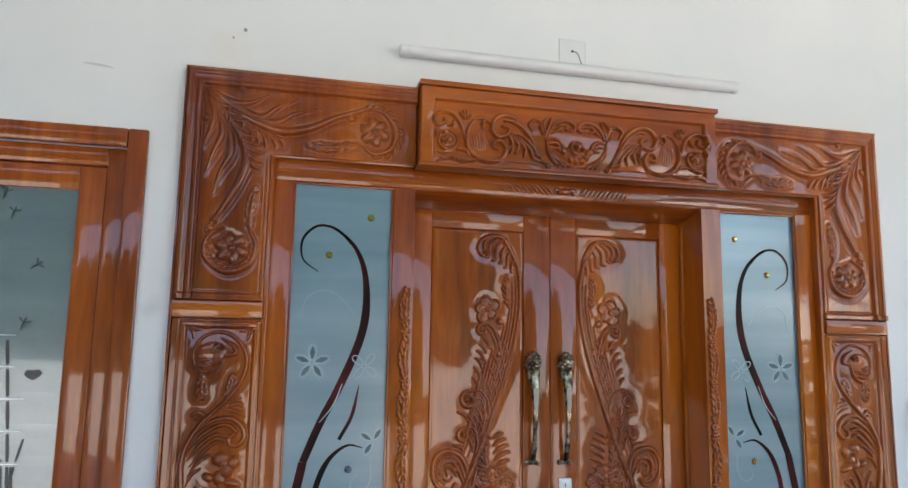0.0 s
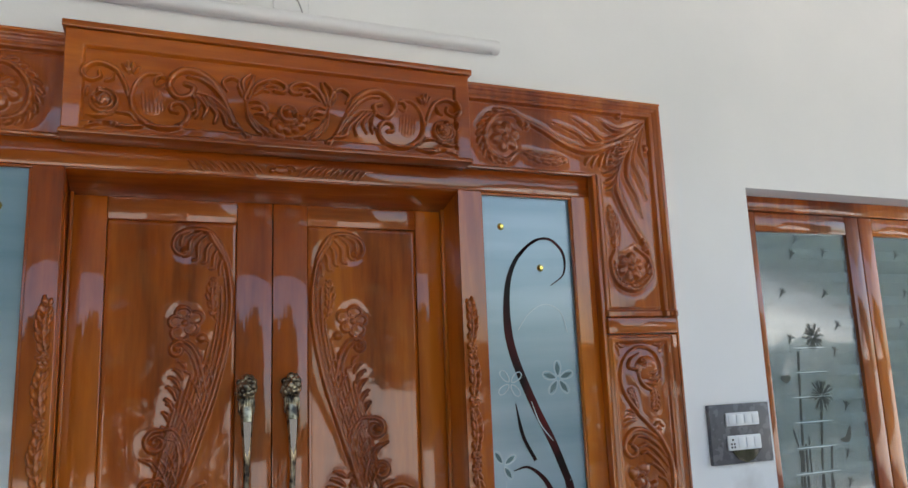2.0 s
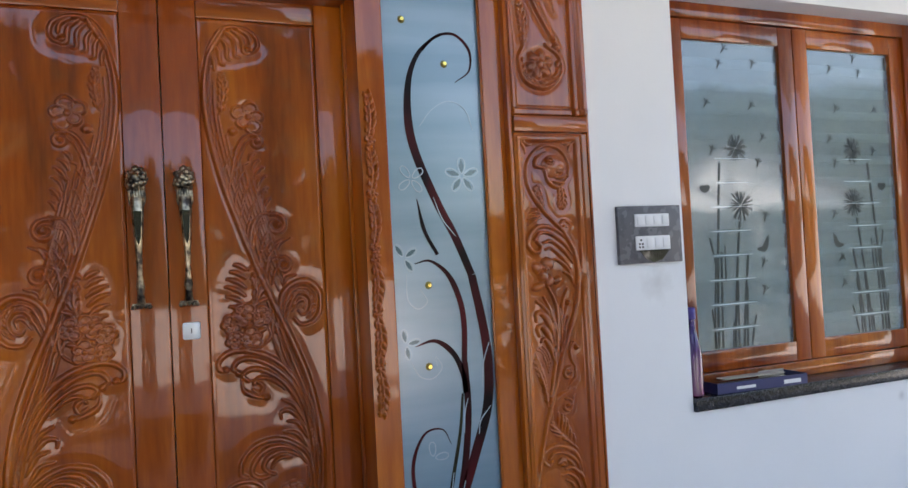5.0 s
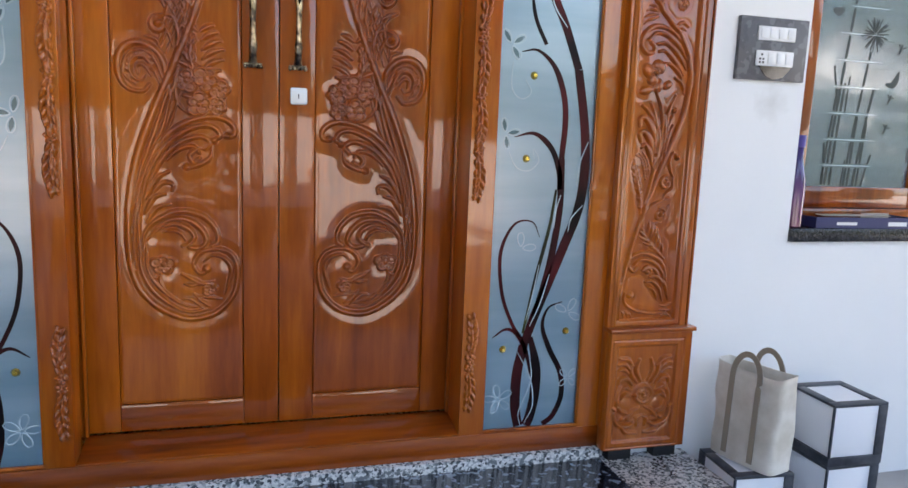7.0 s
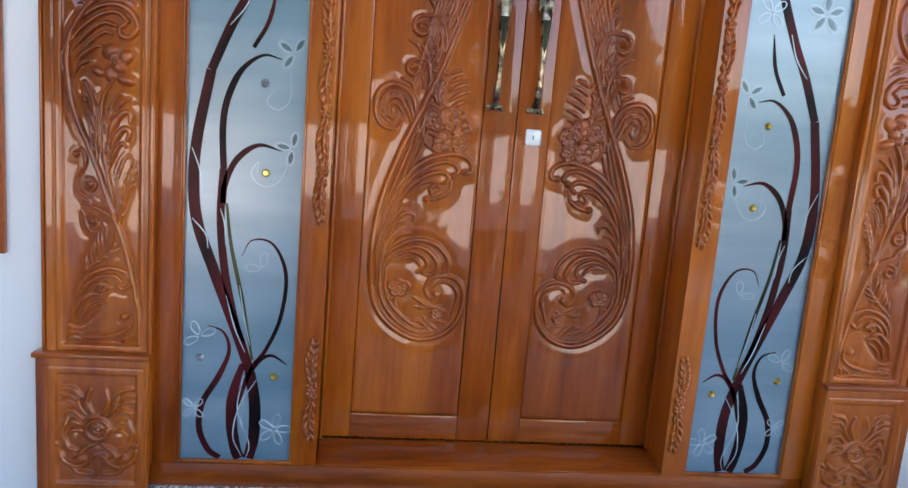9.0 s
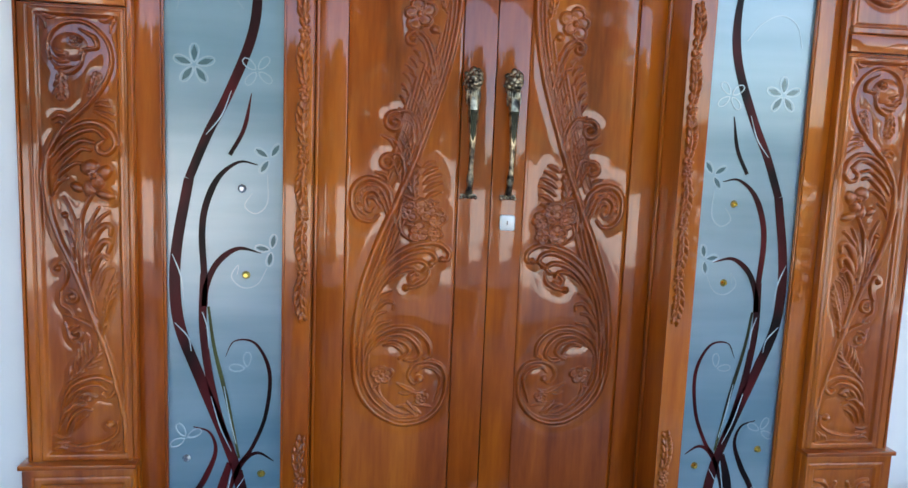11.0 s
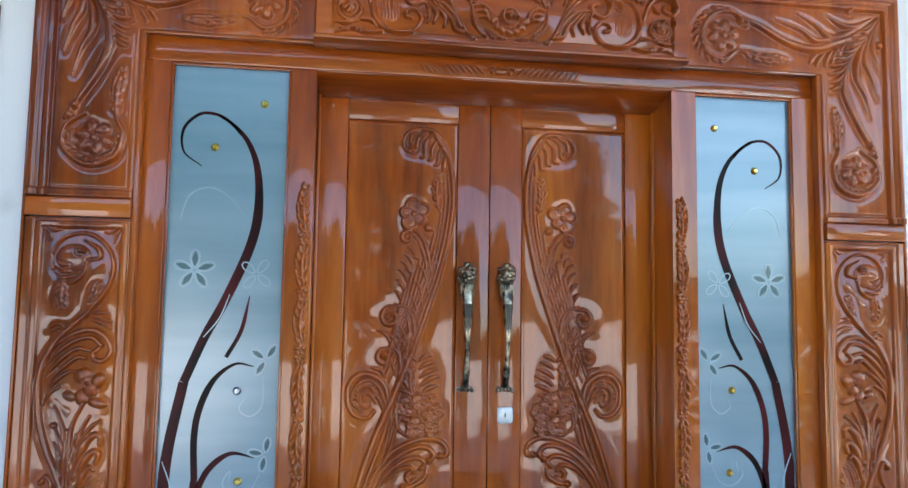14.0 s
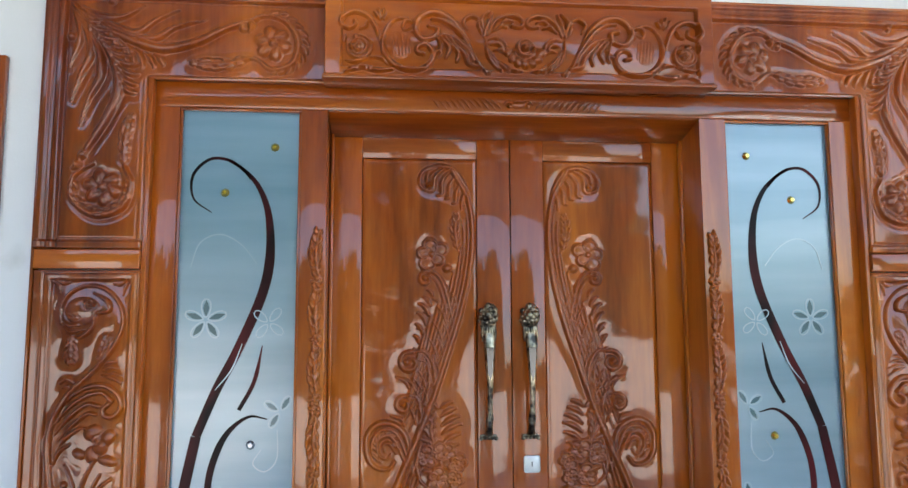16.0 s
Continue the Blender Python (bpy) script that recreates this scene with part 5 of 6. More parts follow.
# ---- carved box over the door ----
def lintel_carving():
    r = Relief(-0.528, 0.530, 2.096, 2.352, 0.0026)
    r.sunk(-0.485, 0.487, 2.118, 2.312, 0.013)
    base = r.H.copy()
    r.H[:] = 0
    cx, cz = 0.006, 2.184
    for s in (-1, 1):
        m = lambda q: [(cx + s * a, b) for a, b in q]
        for course, w in (([(0.379, 2.144), (0.389, 2.198), (0.412, 2.252), (0.448, 2.272), (0.479, 2.263), (0.490, 2.238), (0.473, 2.226), (0.454, 2.235), (0.455, 2.249)], 0.0070),
                          ([(0.369, 2.131), (0.385, 2.147), (0.411, 2.149)], 0.0060),
                          ([(0.304, 2.235), (0.324, 2.226), (0.329, 2.240), (0.316, 2.252), (0.294, 2.241), (0.304, 2.223)], 0.0055),
                          ([(0.316, 2.258), (0.350, 2.254), (0.373, 2.226), (0.380, 2.185), (0.366, 2.145), (0.330, 2.120), (0.291, 2.117), (0.258, 2.135), (0.248, 2.165), (0.265, 2.187), (0.288, 2.182), (0.290, 2.166), (0.275, 2.162)], 0.0085),
                          ([(0.100, 2.112), (0.127, 2.139), (0.153, 2.186), (0.179, 2.236), (0.212, 2.267), (0.252, 2.277), (0.285, 2.260), (0.294, 2.229), (0.275, 2.203), (0.245, 2.211), (0.237, 2.232), (0.257, 2.240)], 0.0098),
                          ([(0.107, 2.109), (0.133, 2.145), (0.163, 2.199), (0.192, 2.236), (0.222, 2.255), (0.252, 2.259)], 0.0060),
                          ([(0.240, 2.210), (0.227, 2.186), (0.239, 2.166)], 0.0066),
                          ([(0.229, 2.210), (0.206, 2.180), (0.214, 2.153)], 0.0068),
                          ([(0.216, 2.209), (0.183, 2.171), (0.185, 2.144)], 0.0068),
                          ([(0.206, 2.211), (0.166, 2.168), (0.153, 2.138), (0.119, 2.128)], 0.0070),
                          ([(0.229, 2.219), (0.189, 2.208), (0.159, 2.178), (0.140, 2.145)], 0.0060),
                          ([(0.235, 2.203), (0.227, 2.169), (0.232, 2.152)], 0.0050),
                          ([(0.156, 2.232), (0.167, 2.254), (0.147, 2.270), (0.126, 2.261), (0.128, 2.245)], 0.0064),
                          ([(0.113, 2.214), (0.099, 2.253), (0.089, 2.281)], 0.0060),
                          ([(0.111, 2.228), (0.118, 2.262), (0.099, 2.284)], 0.0056),
                          ([(0.118, 2.221), (0.127, 2.245)], 0.0050),
                          ([(0.102, 2.220), (0.079, 2.260), (0.035, 2.276), (0.006, 2.261), (0.013, 2.244), (0.035, 2.246)], 0.0074),
                          ([(0.072, 2.243), (0.052, 2.259), (0.032, 2.257)], 0.0056),
                          ([(0.089, 2.229), (0.066, 2.244), (0.049, 2.241)], 0.0048),
                          ([(0.109, 2.211), (0.100, 2.160), (0.067, 2.119)], 0.0062),
                          ([(0.100, 2.180), (0.079, 2.144), (0.046, 2.117)], 0.0058),
                          ([(0.090, 2.164), (0.060, 2.132), (0.028, 2.116)], 0.0056),
                          ([(0.067, 2.147), (0.040, 2.124), (0.013, 2.118)], 0.0050),
                          ([(0.099, 2.208), (0.078, 2.212), (0.056, 2.196), (0.052, 2.179)], 0.0066),
                          ([(0.094, 2.193), (0.073, 2.195), (0.060, 2.182)], 0.0060),
                          ([(0.086, 2.177), (0.066, 2.178), (0.050, 2.165)], 0.0056),
                          ([(0.478, 2.104), (0.433, 2.117), (0.395, 2.109), (0.356, 2.114)], 0.0058),
                          ([(0.469, 2.115), (0.433, 2.121), (0.408, 2.115)], 0.0048),
                          ([(0.479, 2.138), (0.456, 2.135), (0.421, 2.146)], 0.0055),
                          ([(0.387, 2.251), (0.404, 2.274)], 0.0048),
                          ([(0.385, 2.255), (0.393, 2.282)], 0.0048),
                          ([(0.381, 2.255), (0.380, 2.281)], 0.0046),
                          ([(0.377, 2.253), (0.366, 2.271)], 0.0046),
                          ([(0.422, 2.248), (0.428, 2.231), (0.441, 2.227)], 0.0050),
                          ([(0.479, 2.208), (0.482, 2.188)], 0.0045)):
            r.stroke(m(course), w * 1.1, 0.014, (0.45, 0.7))
        for k in range(3):
            r.scroll(cx + s * 0.444, 2.176, 0.033 - 0.011 * k, 90 + 70 * k, s * 0.95, 0.0055, 0.013, 0.85)
        r.dome(cx + s * 0.444, 2.176, 0.008, 0.008, 0.015)
        r.dome(cx + s * 0.334, 2.186, 0.034, 0.040, 0.005, 0.0)
        for k in range(7):
            r.groove(m([(0.304 + 0.009 * k, 2.158), (0.310 + 0.009 * k, 2.214)]), 0.0028, 0.004)
    for k in range(7):
        a = radians(-165 + 150 * k / 6)
        r.dome(cx + 0.042 * math.cos(a), cz + 0.040 * math.sin(a), 0.017, 0.013, 0.012, a)
    r.dome(cx, cz, 0.030, 0.030, 0.011)
    r.scroll(cx, cz, 0.022, 0, 0.98, 0.0055, 0.017, 0.98)
    r.dome(cx, cz, 0.012, 0.012, 0.019)
    r.H *= 1.3
    r.scoop(0.003, 0.010)
    r.H += base
    return r


box_thing = thing("lintel_box", "projecting carved teak box panel over the door", "carved panel")
part("body", slab(-0.5275, 0.5295, -0.080, WALL_Y, 2.0975, 2.352), wood_across, box_thing)
lintel_carving().build("carved_front", -0.092, wood_across, box_thing, "", False, 0.02)
part("cornice", slab(-0.534, 0.537, -0.101, WALL_Y, 2.3525, 2.369), wood_across, box_thing)
part("soffit_bead", slab(-0.531, 0.533, -0.097, WALL_Y, 2.0865, 2.097), wood_across, box_thing)


# ---- windows ----
def dandelion(cx, cz, r, n, rnd):
    bms = []
    for k in range(n):
        a = 2 * math.pi * k / n + rnd.uniform(-0.1, 0.1)
        q = rnd.uniform(0.75, 1.0)
        p0 = (cx + 0.12 * r * math.cos(a), cz + 0.12 * r * math.sin(a))
        p1 = (cx + q * r * math.cos(a), cz + q * r * math.sin(a))
        bms.append(ribbon([p0, p1], 0.0022 if k % 2 else 0.0014, 0, (0.2, 1)))
    return join(*bms)


def window(name, x0, x1, z0, z1, y, label, casing):
    w = thing(name, label, "window", "", "structure")
    f = 0.055
    part("window_frame", join(slab(x0, x0 + f, y - 0.01, y + 0.09, z0, z1), slab(x1 - f, x1, y - 0.01, y + 0.09, z0, z1), slab(x0 + f, x1 - f, y - 0.01, y + 0.09, z0, z0 + f), slab(x0 + f, x1 - f, y - 0.01, y + 0.09, z1 - f, z1)), wood_up, w)
    mid = (x0 + x1) / 2
    rnd = random.Random(5)
    for i, (a, b) in enumerate(((x0 + f + 0.003, mid - 0.002), (mid + 0.002, x1 - f - 0.003))):
        c, d = z0 + f + 0.003, z1 - f - 0.003
        st = 0.072
        sash = part("sash", join(slab(a, a + st, y, y + 0.035, c, d), slab(b - st, b, y, y + 0.035, c, d), slab(a + st, b - st, y, y + 0.035, c, c + st), slab(a + st, b - st, y, y + 0.035, d - st, d)), wood_up, w)
        part("pane", slab(a + st - 0.004, b - st + 0.004, y + 0.014, y + 0.019, c + st - 0.004, d - st + 0.004, 0), window_glass, sash, "frosted glass pane with dandelion pattern", False)
        gx0, gx1, gz0, gz1 = a + st, b - st, c + st, d - st
        bars = [gz0 + 0.074 + 0.0893 * k for k in range(13)]
        for z in bars:
            part("grille_bar", slab(gx0 - 0.003, gx1 + 0.003, y + 0.0225, y + 0.0285, z - 0.018, z + 0.018, 0.002), white_plastic, sash, "white window grille bar")
        s = 1 if i == 0 else -1
        ox = gx0 if i == 0 else gx1
        yy = y + 0.0138
        up = lambda z: gz0 + z - 0.8355
        bms, cuts = [], []
        # stems and blades: foot, top, half width
        for xa, za, xb, zb, hw in ((0.100, 0.842, 0.152, 1.520, 0.0062), (0.120, 0.842, 0.138, 1.190, 0.0056), (0.084, 0.842, 0.112, 1.180, 0.0050), (0.180, 0.838, 0.231, 1.300, 0.0058), (0.196, 0.838, 0.206, 1.080, 0.0052),
                                  (0.220, 0.838, 0.262, 1.175, 0.0064), (0.236, 0.838, 0.250, 1.060, 0.0050), (0.256, 0.838, 0.284, 0.950, 0.0044), (0.090, 0.842, 0.078, 0.985, 0.0040), (0.106, 1.150, 0.086, 1.245, 0.0042), (0.150, 1.085, 0.156, 1.215, 0.0036), (0.168, 0.838, 0.176, 0.930, 0.0042)):
            z = up(za)
            for zc in [v for v in bars if up(za) + 0.012 < v < up(zb)] + [up(zb) + 0.007]:
                q0, q1 = (z - up(za)) / (zb - za), (zc - 0.007 - up(za)) / (zb - za)
                if q1 - q0 > 0.01:
                    bms.append(ribbon([(ox + s * (xa + (xb - xa) * q0 ** 1.3), z), (ox + s * (xa + (xb - xa) * q1 ** 1.3), zc - 0.007)], hw * 0.8, yy, (0.75, 0.75)))
                z = zc + 0.007
        for z in bars:
            lo, hi = (0.075, 0.290) if z < up(1.15) else (0.095, 0.285) if z < up(1.40) else (0.130, 0.290)
            if z < up(1.60):
                cuts.append(ribbon([(ox + s * lo, z), (ox + s * hi, z)], 0.0014, yy, (0.3, 0.3)))
        part("stem_pattern", join(*bms), etch_dark, sash, "dark clear stems in the glass", False)
        part("cut_line", join(*cuts), etch, sash, "pale line in the glass", False)
        for dx, dz, r2 in ((0.2415, 1.361, 0.062), (0.2335, 1.575, 0.054)):
            head = join(dandelion(0, 0, r2, 24, rnd), dandelion(0, 0, r2 * 0.62, 12, rnd))
            for v in head.verts:
                v.co += Vector((ox + s * dx, yy, up(dz)))
            part("dandelion", head, etch_dark, sash, "dark clear seed head in the glass", False)
        bits = []
        for dx, dz in ((0.360, 1.609), (0.334, 1.513), (0.356, 1.310), (0.333, 1.138), (0.329, 1.035), (0.336, 1.890), (0.198, 1.940), (0.172, 1.881), (0.314, 1.731), (0.102, 1.734), (0.118, 1.561)):
            x, z = ox + s * dx, up(dz)
            aa = rnd.uniform(0.6, 1.4)
            bits.append(ribbon([(x - 0.014 * math.cos(aa), z - 0.014 * math.sin(aa)), (x + 0.014 * math.cos(aa), z + 0.014 * math.sin(aa))], 0.0034, yy, (0.3, 0.6)))
            for q in (-0.7, 0.0, 0.7):
                bits.append(ribbon([(x + 0.010 * math.cos(aa), z + 0.010 * math.sin(aa)), (x + 0.026 * math.cos(aa + q), z + 0.026 * math.sin(aa + q))], 0.0020, yy, (0.5, 1)))
        x, z = ox + s * 0.350, up(1.207)
        bits.append(ribbon([(x - s * 0.040, z - 0.012), (x - s * 0.005, z - 0.010), (x + s * 0.014, z + 0.034)], 0.0120, yy, (0.3, 0.2)))
        x, z = ox + s * 0.0775, up(1.428)
        bits.append(ribbon([(x - 0.020, z + 0.004), (x, z - 0.006), (x + 0.020, z + 0.006)], 0.0140, yy, (0.5, 0.5)))
        part("seed_pattern", join(*bits), etch_dark, sash, "dark clear drifting seeds in the glass", False)
    if casing:
        cw = 0.058
        for q in ((x0 - cw, x0, z0 - 0.05, z1 + cw), (x1, x1 + cw, z0 - 0.05, z1 + cw), (x0, x1, z1, z1 + cw), (x0, x1, z0 - 0.05, z0)):
            part("casing", slab(q[0], q[1], -0.028, WALL_Y, q[2], q[3], 0.006), wood_up, w)
    return w


window("window_1", 1.6205, 2.9495, 0.7055, 2.0995, 0.10, "closed teak window with frosted dandelion glass", False)
window("window_2", -2.5995, -1.4005, 0.7005, 2.0895, 0.015, "closed teak window with frosted glass and wooden casing", True)
tagged(part("window_sill", slab(1.6205, 2.9495, -0.022, 0.19, 0.661, 0.705, 0.003), granite_sill, None), "dark polished granite window sill", "window sill", "", "structure")

# ---- small things ----
# tube light
tube = thing("tube_light", "unlit white tube light batten on the wall", "light fitting")
part("batten", slab(-0.575, 0.640, -0.022, WALL_Y, 2.470, 2.494, 0.004), white_plastic, tube)
bm = bmesh.new()
bmesh.ops.create_cone(bm, cap_ends=True, segments=24, radius1=0.0195, radius2=0.0195, depth=1.204, matrix=Matrix.Translation((0.033, -0.040, 2.482)) @ Matrix.Rotation(radians(90), 4, "Y"))
part("tube", bm, white_plastic, tube, "white glass tube")
for x in (-0.580, 0.646):
    bm = bmesh.new()
    bmesh.ops.create_cone(bm, cap_ends=True, segments=24, radius1=0.022, radius2=0.022, depth=0.026, matrix=Matrix.Translation((x, -0.036, 2.482)) @ Matrix.Rotation(radians(90), 4, "Y"))
    bmesh.ops.bevel(bm, geom=bm.edges[:], offset=0.003, segments=2, affect="EDGES")
    part("end_cap", bm, white_plastic, tube)
cable = thing("junction_plate", "white square junction plate with a stray wire", "junction box")
part("plate", slab(-0.025, 0.075, -0.010, WALL_Y, 2.505, 2.605, 0.003), white_plastic, cable)
part("wire", ribbon([(0.028, 2.560), (0.042, 2.556), (0.052, 2.535), (0.058, 2.515)], 0.0016, -0.0102, (1, 1), False, 0.003), grey_plastic, cable, "thin grey wire", False)
part("wire_hole", slab(0.020, 0.028, -0.0125, -0.0102, 2.556, 2.564, 0.001), black_rubber, cable)

# switchboard
board = thing("switchboard", "grey slate switchboard with two white switch plates", "switchboard")
part("back_plate", slab(1.351, 1.599, -0.022, WALL_Y, 1.169, 1.357, 0.002), slate, board)
for z0, z1 in ((1.288, 1.330), (1.212, 1.258)):
    plate = part("switch_plate", slab(1.412, 1.548, -0.028, -0.0222, z0, z1, 0.002), white_plastic, board)
    for k in range(4):
        x = 1.418 + k * 0.0325
        if z0 < 1.25 and k == 0:
            for dx, dz in ((0.013, 0.033), (0.007, 0.020), (0.019, 0.020), (0.007, 0.010), (0.019, 0.010)):
                part("socket_hole", slab(x + dx - 0.003, x + dx + 0.003, -0.0292, -0.0281, z0 + dz - 0.003, z0 + dz + 0.003, 0), black_rubber, plate, "", False)
        else:
            part("rocker", slab(x + 0.002, x + 0.030, -0.031, -0.0281, z0 + 0.006, z1 - 0.006, 0.0015), white_plastic, plate)
bm = bmesh.new()
for q in ((1.425, 1.2115), (1.545, 1.2115), (1.515, 1.180), (1.480, 1.172), (1.450, 1.183)):
    bm.verts.new((q[0], -0.0226, q[1]))
fc = bm.faces.new(list(bm.verts))
ext = bmesh.ops.extrude_face_region(bm, geom=[fc])
for v in [e for e in ext["geom"] if isinstance(e, bmesh.types.BMVert)]:
    v.co.y -= 0.004
bmesh.ops.recalc_face_normals(bm, faces=bm.faces[:])
part("scorched_lip", bm, dark_inlay, board, "dark torn edge under the socket", False)


# lanterns and bag
lantern_black = material("dark_grey_metal", (0.045, 0.05, 0.065), 0.4, 0.3)
t, p, link = nodes(lantern_black)
link(ramp(t, noise_node(t, 25, 4).outputs[0], [(0.35, (0.03, 0.035, 0.048)), (0.7, (0.075, 0.085, 0.105))]).outputs[0], p.inputs["Base Color"])
opal = material("opal_acrylic", (0.82, 0.84, 0.88), 0.3)
opal.node_tree.nodes["Principled BSDF"].inputs["Subsurface Weight"].default_value = 0.0


def lantern(x, y, z, size, turn, label):
    L = thing("lantern", label, "lantern", "square gate lanterns", at=pose(x, y, z, 0, 0, turn))
    h, e = size / 2, size * 0.16
    for z0, z1, nm in ((0, e * 0.85, "base"), (size - e * 0.30, size, "top_frame")):
        if nm == "base":
            part(nm, slab(-h, h, -h, h, z0, z1, 0.002), lantern_black, L)
        else:
            part(nm, join(slab(-h, h, -h, -h + e, z0, z1), slab(-h, h, h - e, h, z0, z1), slab(-h, -h + e, -h + e, h - e, z0, z1), slab(h - e, h, -h + e, h - e, z0, z1)), lantern_black, L)
            part("top_pane", slab(-h + e - 0.001, h - e + 0.001, -h + e - 0.001, h - e + 0.001, z0 + 0.001, z1 - 0.004, 0), opal, L, "white acrylic pane", False)
    for sx in (-1, 1):
        for sy in (-1, 1):
            w = e * (0.22 if (sx, sy) == (-1, -1) else 0.95)
            part("post", slab(min(sx * h, sx * (h - w)), max(sx * h, sx * (h - w)), min(sy * h, sy * (h - w)), max(sy * h, sy * (h - w)), e * 0.86, size - e * 0.305, 0.0015), lantern_black, L)
    part("diffuser", slab(-h + 0.006, h - 0.006, -h + 0.006, h - 0.006, e * 0.86, size - e * 0.31, 0.003), opal, L, "white acrylic box")
    return L


lantern(1.722, -0.182, PORCH_Z, 0.200, 0, "dark metal lantern with white panes, under another")
lantern(1.724, -0.184, PORCH_Z + 0.2005, 0.200, -1.5, "dark metal lantern with white panes, stacked on another")
lantern(1.400, -0.185, PORCH_Z, 0.200, -4, "dark metal lantern with white panes, under a bag")

jute = material("cream_jute_cloth", (0.5, 0.46, 0.4), 0.9)
t, p, link = nodes(jute)
link(ramp(t, noise_node(t, 14, 5).outputs[0], [(0.35, (0.56, 0.51, 0.43)), (0.7, (0.74, 0.70, 0.63))]).outputs[0], p.inputs["Base Color"])
bump(t, noise_node(t, 350, 2, (1, 1, 0.2)).outputs[0], 0.4, 0.001, p.inputs["Normal"])
strap_mat = material("brown_strap_cloth", (0.30, 0.25, 0.19), 0.9)


def carrier_bag(x, y, z):
    bag = thing("bag", "cream jute carrier bag standing on a lantern", "bag", at=pose(x, y, z, 0, 0, -75))
    n, rows = 40, 14
    bm = bmesh.new()
    grid = []
    for k in range(rows + 1):
        s = k / rows
        ring = []
        for i in range(n):
            a = 2 * math.pi * i / n
            c, d = math.cos(a), math.sin(a)
            e = 0.35
            px = 0.118 * math.copysign(abs(c) ** e, c)
            py = (0.060 - 0.012 * s) * math.copysign(abs(d) ** e, d)
            wob = 0.006 * noise.noise(Vector((px * 18, py * 18 + 3, s * 4))) * (0.4 + s)
            ring.append(bm.verts.new((px * (0.96 + 0.05 * s) + wob, py + wob, 0.002 + 0.295 * s + (0.006 * math.sin(a * 2 + 1) * s))))
        grid.append(ring)
    for a, b in zip(grid, grid[1:]):
        for i in range(n):
            bm.faces.new((a[i], a[(i + 1) % n], b[(i + 1) % n], b[i]))
    bm.faces.new(grid[0][::-1])
    body = part("body", bm, jute, bag)
    m = body.modifiers.new("thick", "SOLIDIFY")
    m.thickness, m.offset = 0.002, -1
    for yy, lean in ((-0.0625, 0.006), (0.0605, -0.006)):
        strip = bmesh.new()
        prev = None
        for k in range(41):
            s = k / 40
            if s < 0.35:
                px, pz = -0.048, 0.02 + s / 0.35 * 0.25
            elif s > 0.65:
                px, pz = 0.048, 0.02 + (1 - s) / 0.35 * 0.25
            else:
                a = math.pi * (1 - (s - 0.35) / 0.30)
                px, pz = 0.048 * math.cos(a), 0.27 + 0.075 * math.sin(a)
            py = yy * (1.0 - 0.17 * min(1, pz / 0.275)) + (lean if pz > 0.28 else 0) * (pz - 0.27) * 12 + (-0.004 if yy < 0 else 0.004)
            row = [strip.verts.new((px + q, py, pz)) for q in (-0.009, 0.009)]
            if s >= 0.35 and s <= 0.65:
                a = math.pi * (1 - (s - 0.35) / 0.30)
                row[0].co = Vector((px - 0.009 * -math.cos(a) * -1, py, pz + 0.009 * math.sin(a)))
                row[1].co = Vector((px - 0.009 * math.cos(a), py, pz - 0.009 * math.sin(a)))
                row[0].co.x = px + 0.009 * math.cos(a)
            if prev:
                strip.faces.new((prev[0], prev[1], row[1], row[0]))
            prev = row
        st = part("strap", strip, strap_mat, bag, "brown cloth strap", False)
        m = st.modifiers.new("thick", "SOLIDIFY")
        m.thickness = 0.003
    return bag


carrier_bag(1.415, -0.180, PORCH_Z + 0.2005)


# bottle and box on the sill
def lathe(profile, x, y, z, n=28):
    bm = bmesh.new()
    rings = [[bm.verts.new((x + r * math.cos(a), y + r * math.sin(a), z + h)) for a in np.linspace(0, 2 * math.pi, n, endpoint=False)] for r, h in profile]
    for a, b in zip(rings, rings[1:]):
        for i in range(n):
            bm.faces.new((a[i], a[(i + 1) % n], b[(i + 1) % n], b[i]))
    bm.faces.new(rings[0][::-1])
    bm.faces.new(rings[-1])
    return bm


bottle_mat = material("purple_bottle", (0.09, 0.03, 0.16), 0.15, 0, 0.6)
t, p, link = nodes(bottle_mat)
co = t.nodes.new("ShaderNodeTexCoord")
sep = t.nodes.new("ShaderNodeSeparateXYZ")
link(co.outputs["Generated"], sep.inputs[0])
link(ramp(t, sep.outputs[2], [(0.0, (0.22, 0.05, 0.13)), (0.45, (0.16, 0.05, 0.2)), (0.8, (0.05, 0.03, 0.2))]).outputs[0], p.inputs["Base Color"])
p.inputs["Transmission Weight"].default_value = 0.3
bottle = thing("bottle", "tall purple bottle standing on the sill", "bottle")
part("body", lathe([(0.026, 0), (0.029, 0.004), (0.029, 0.13), (0.027, 0.16), (0.017, 0.205), (0.0125, 0.225), (0.012, 0.262)], 1.662, 0.030, 0.7055), bottle_mat, bottle)
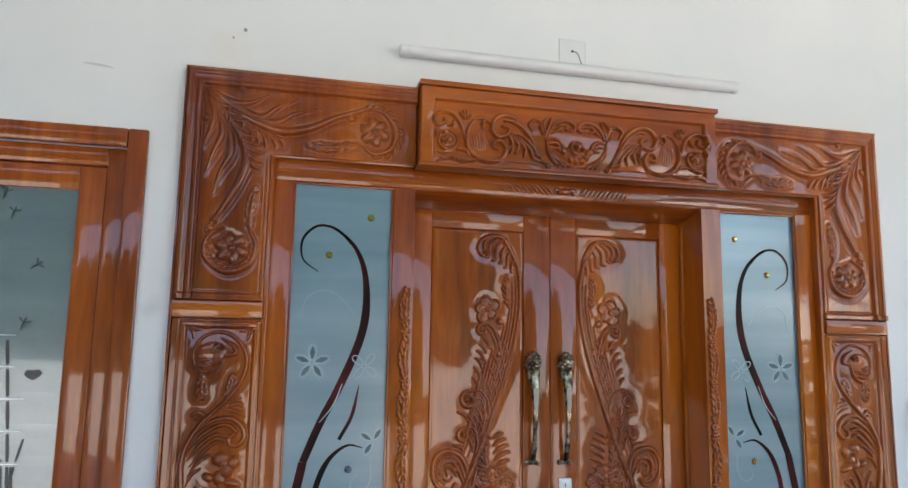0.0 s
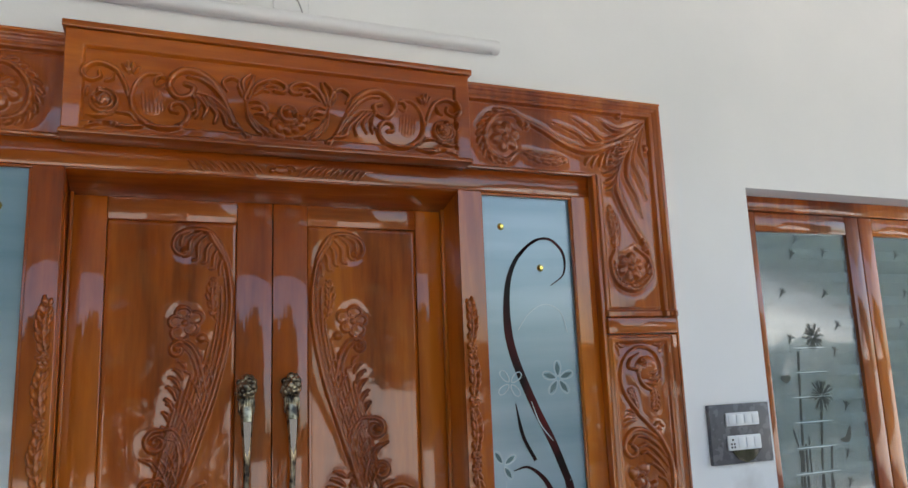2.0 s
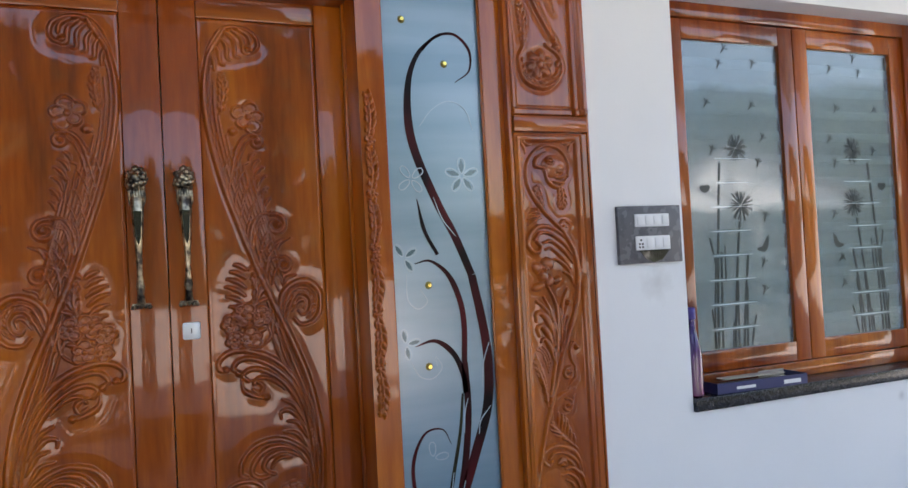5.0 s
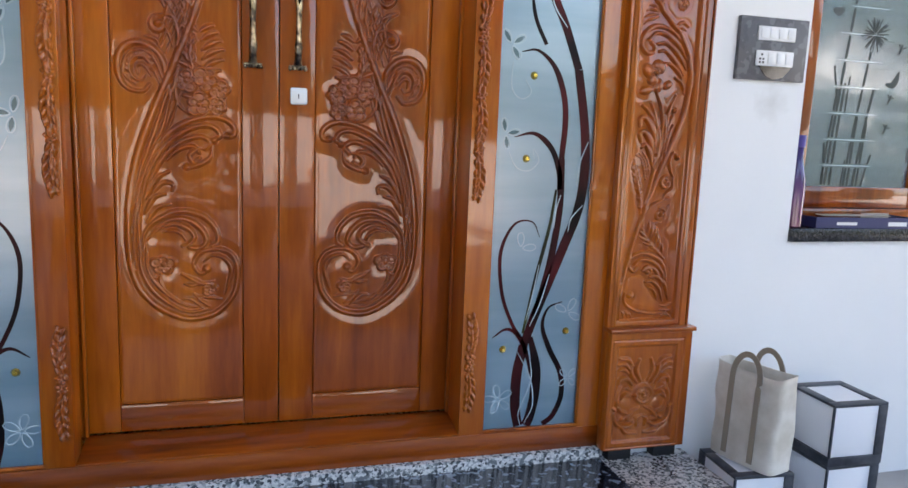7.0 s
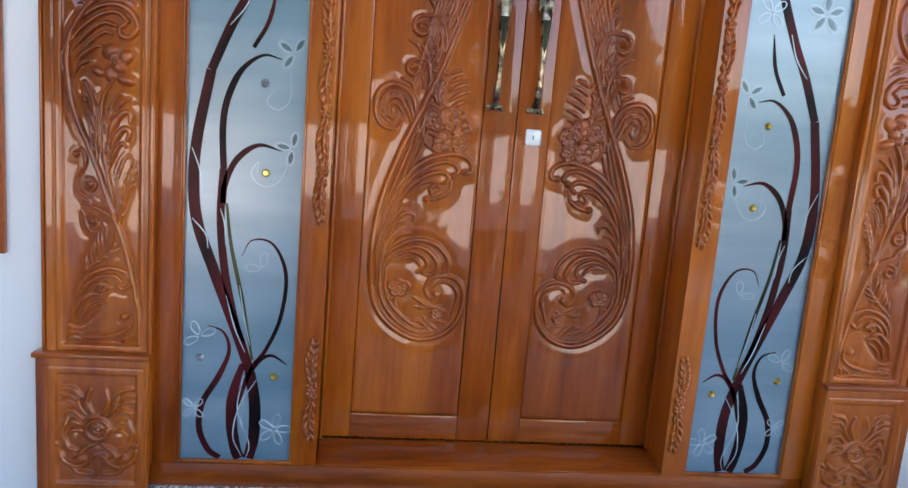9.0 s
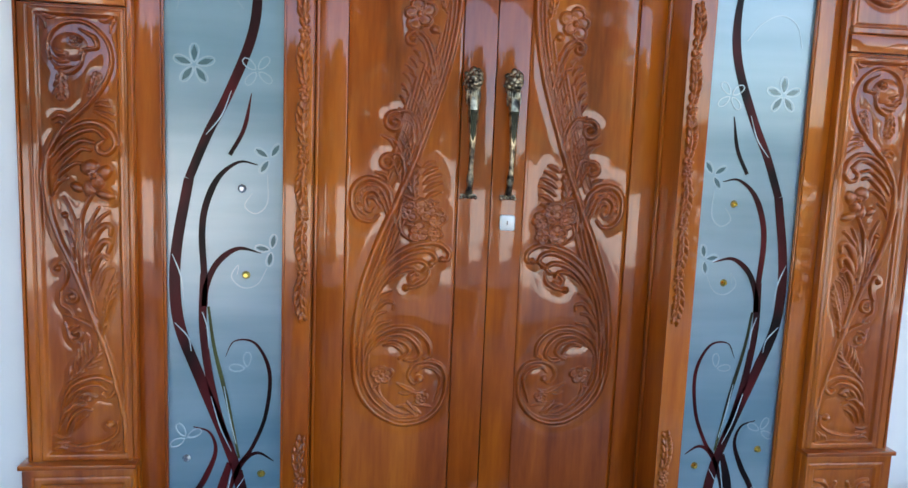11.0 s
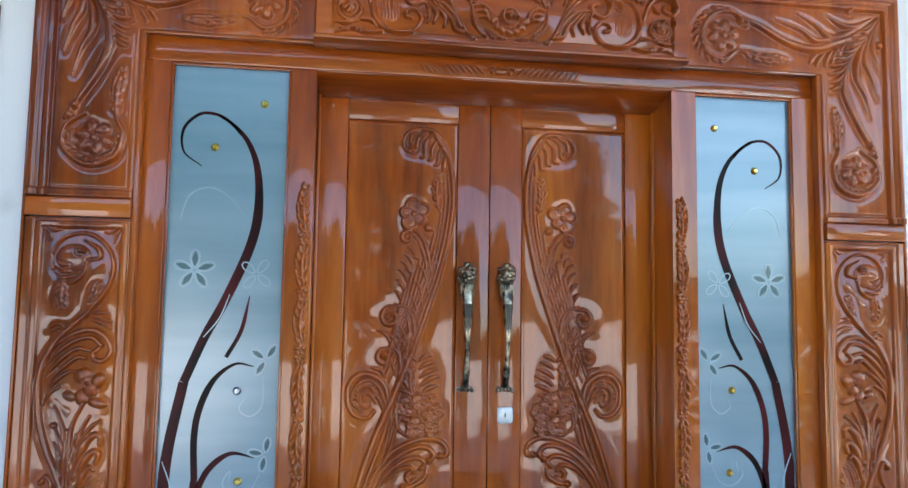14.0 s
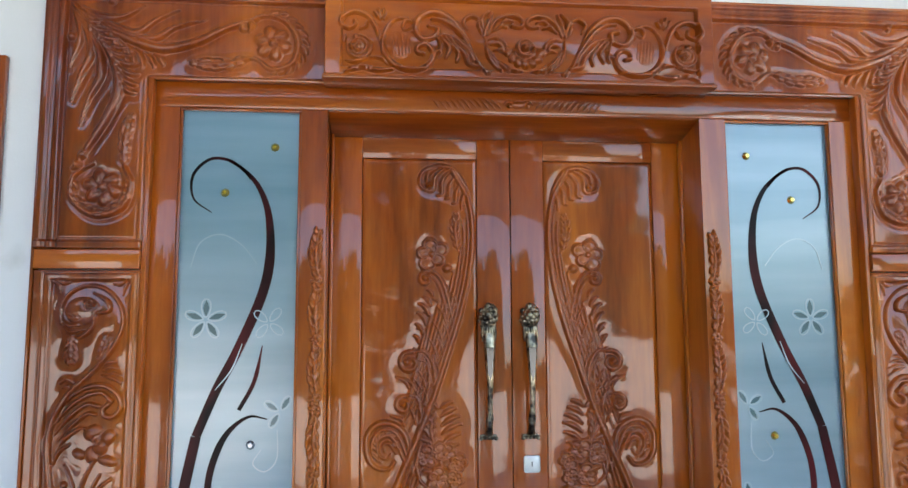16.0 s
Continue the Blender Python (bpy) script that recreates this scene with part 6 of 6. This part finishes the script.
part("cap", lathe([(0.0145, 0.2622), (0.0145, 0.298), (0.012, 0.302)], 1.662, 0.030, 0.7055), material("blue_cap", (0.05, 0.03, 0.22), 0.35), bottle, "dark blue bottle cap")
card = thing("carton", "flat blue and cream carton lying on the sill", "carton", at=pose(1.925, 0.040, 0.7055, 0, 0, -3))
blue_card = material("dark_blue_card", (0.03, 0.035, 0.12), 0.45)
part("tray", join(slab(-0.195, 0.195, -0.055, 0.060, 0.0, 0.004, 0), slab(-0.195, 0.195, -0.055, -0.052, 0.004, 0.036, 0), slab(-0.195, 0.195, 0.057, 0.060, 0.004, 0.036, 0), slab(-0.195, -0.192, -0.052, 0.057, 0.004, 0.036, 0), slab(0.192, 0.195, -0.052, 0.057, 0.004, 0.036, 0)), blue_card, card, "", False)
cream = material("cream_card", (0.55, 0.5, 0.42), 0.6)
part("lining", join(slab(-0.1918, 0.1918, -0.0518, 0.0568, 0.0042, 0.016, 0), slab(-0.1918, 0.1918, 0.054, 0.0568, 0.016, 0.040, 0)), cream, card, "cream card inside", False)
part("flap", slab(-0.120, 0.150, 0.0, 0.048, 0.034, 0.037, 0.001), cream, card, "loose cream flap")
for x0, x1, z0, z1 in ((-0.115, -0.035, 0.010, 0.020), (0.090, 0.165, 0.008, 0.022)):
    part("print_bar", slab(x0, x1, -0.0562, -0.0552, z0, z1, 0), white_plastic, card, "pale printed bar", False)

slate_pale = material("bare_plaster", (0.62, 0.63, 0.63), 0.8)
# marks on the wall: plugged holes and a hook
for x, z, k in ((-1.085, 2.505, 0.006), (-1.12, 2.475, 0.003)):
    plug = bmesh.new()
    bmesh.ops.create_cone(plug, cap_ends=True, segments=12, radius1=k, radius2=k * 0.7, depth=0.006, matrix=Matrix.Translation((x, -0.009, z)) @ Matrix.Rotation(radians(90), 4, "X"))
    tagged(part("wall_plug", plug, grey_plastic), "small grey plug in the white wall", "wall plug")
tagged(part("wall_scratch", ribbon([(-1.545, 2.345), (-1.50, 2.342), (-1.46, 2.337)], 0.004, WALL_Y - 0.0002, (0.3, 0.3), False, 0.001), slate_pale, None, "", False), "pale scratch in the white plaster", "scratch")
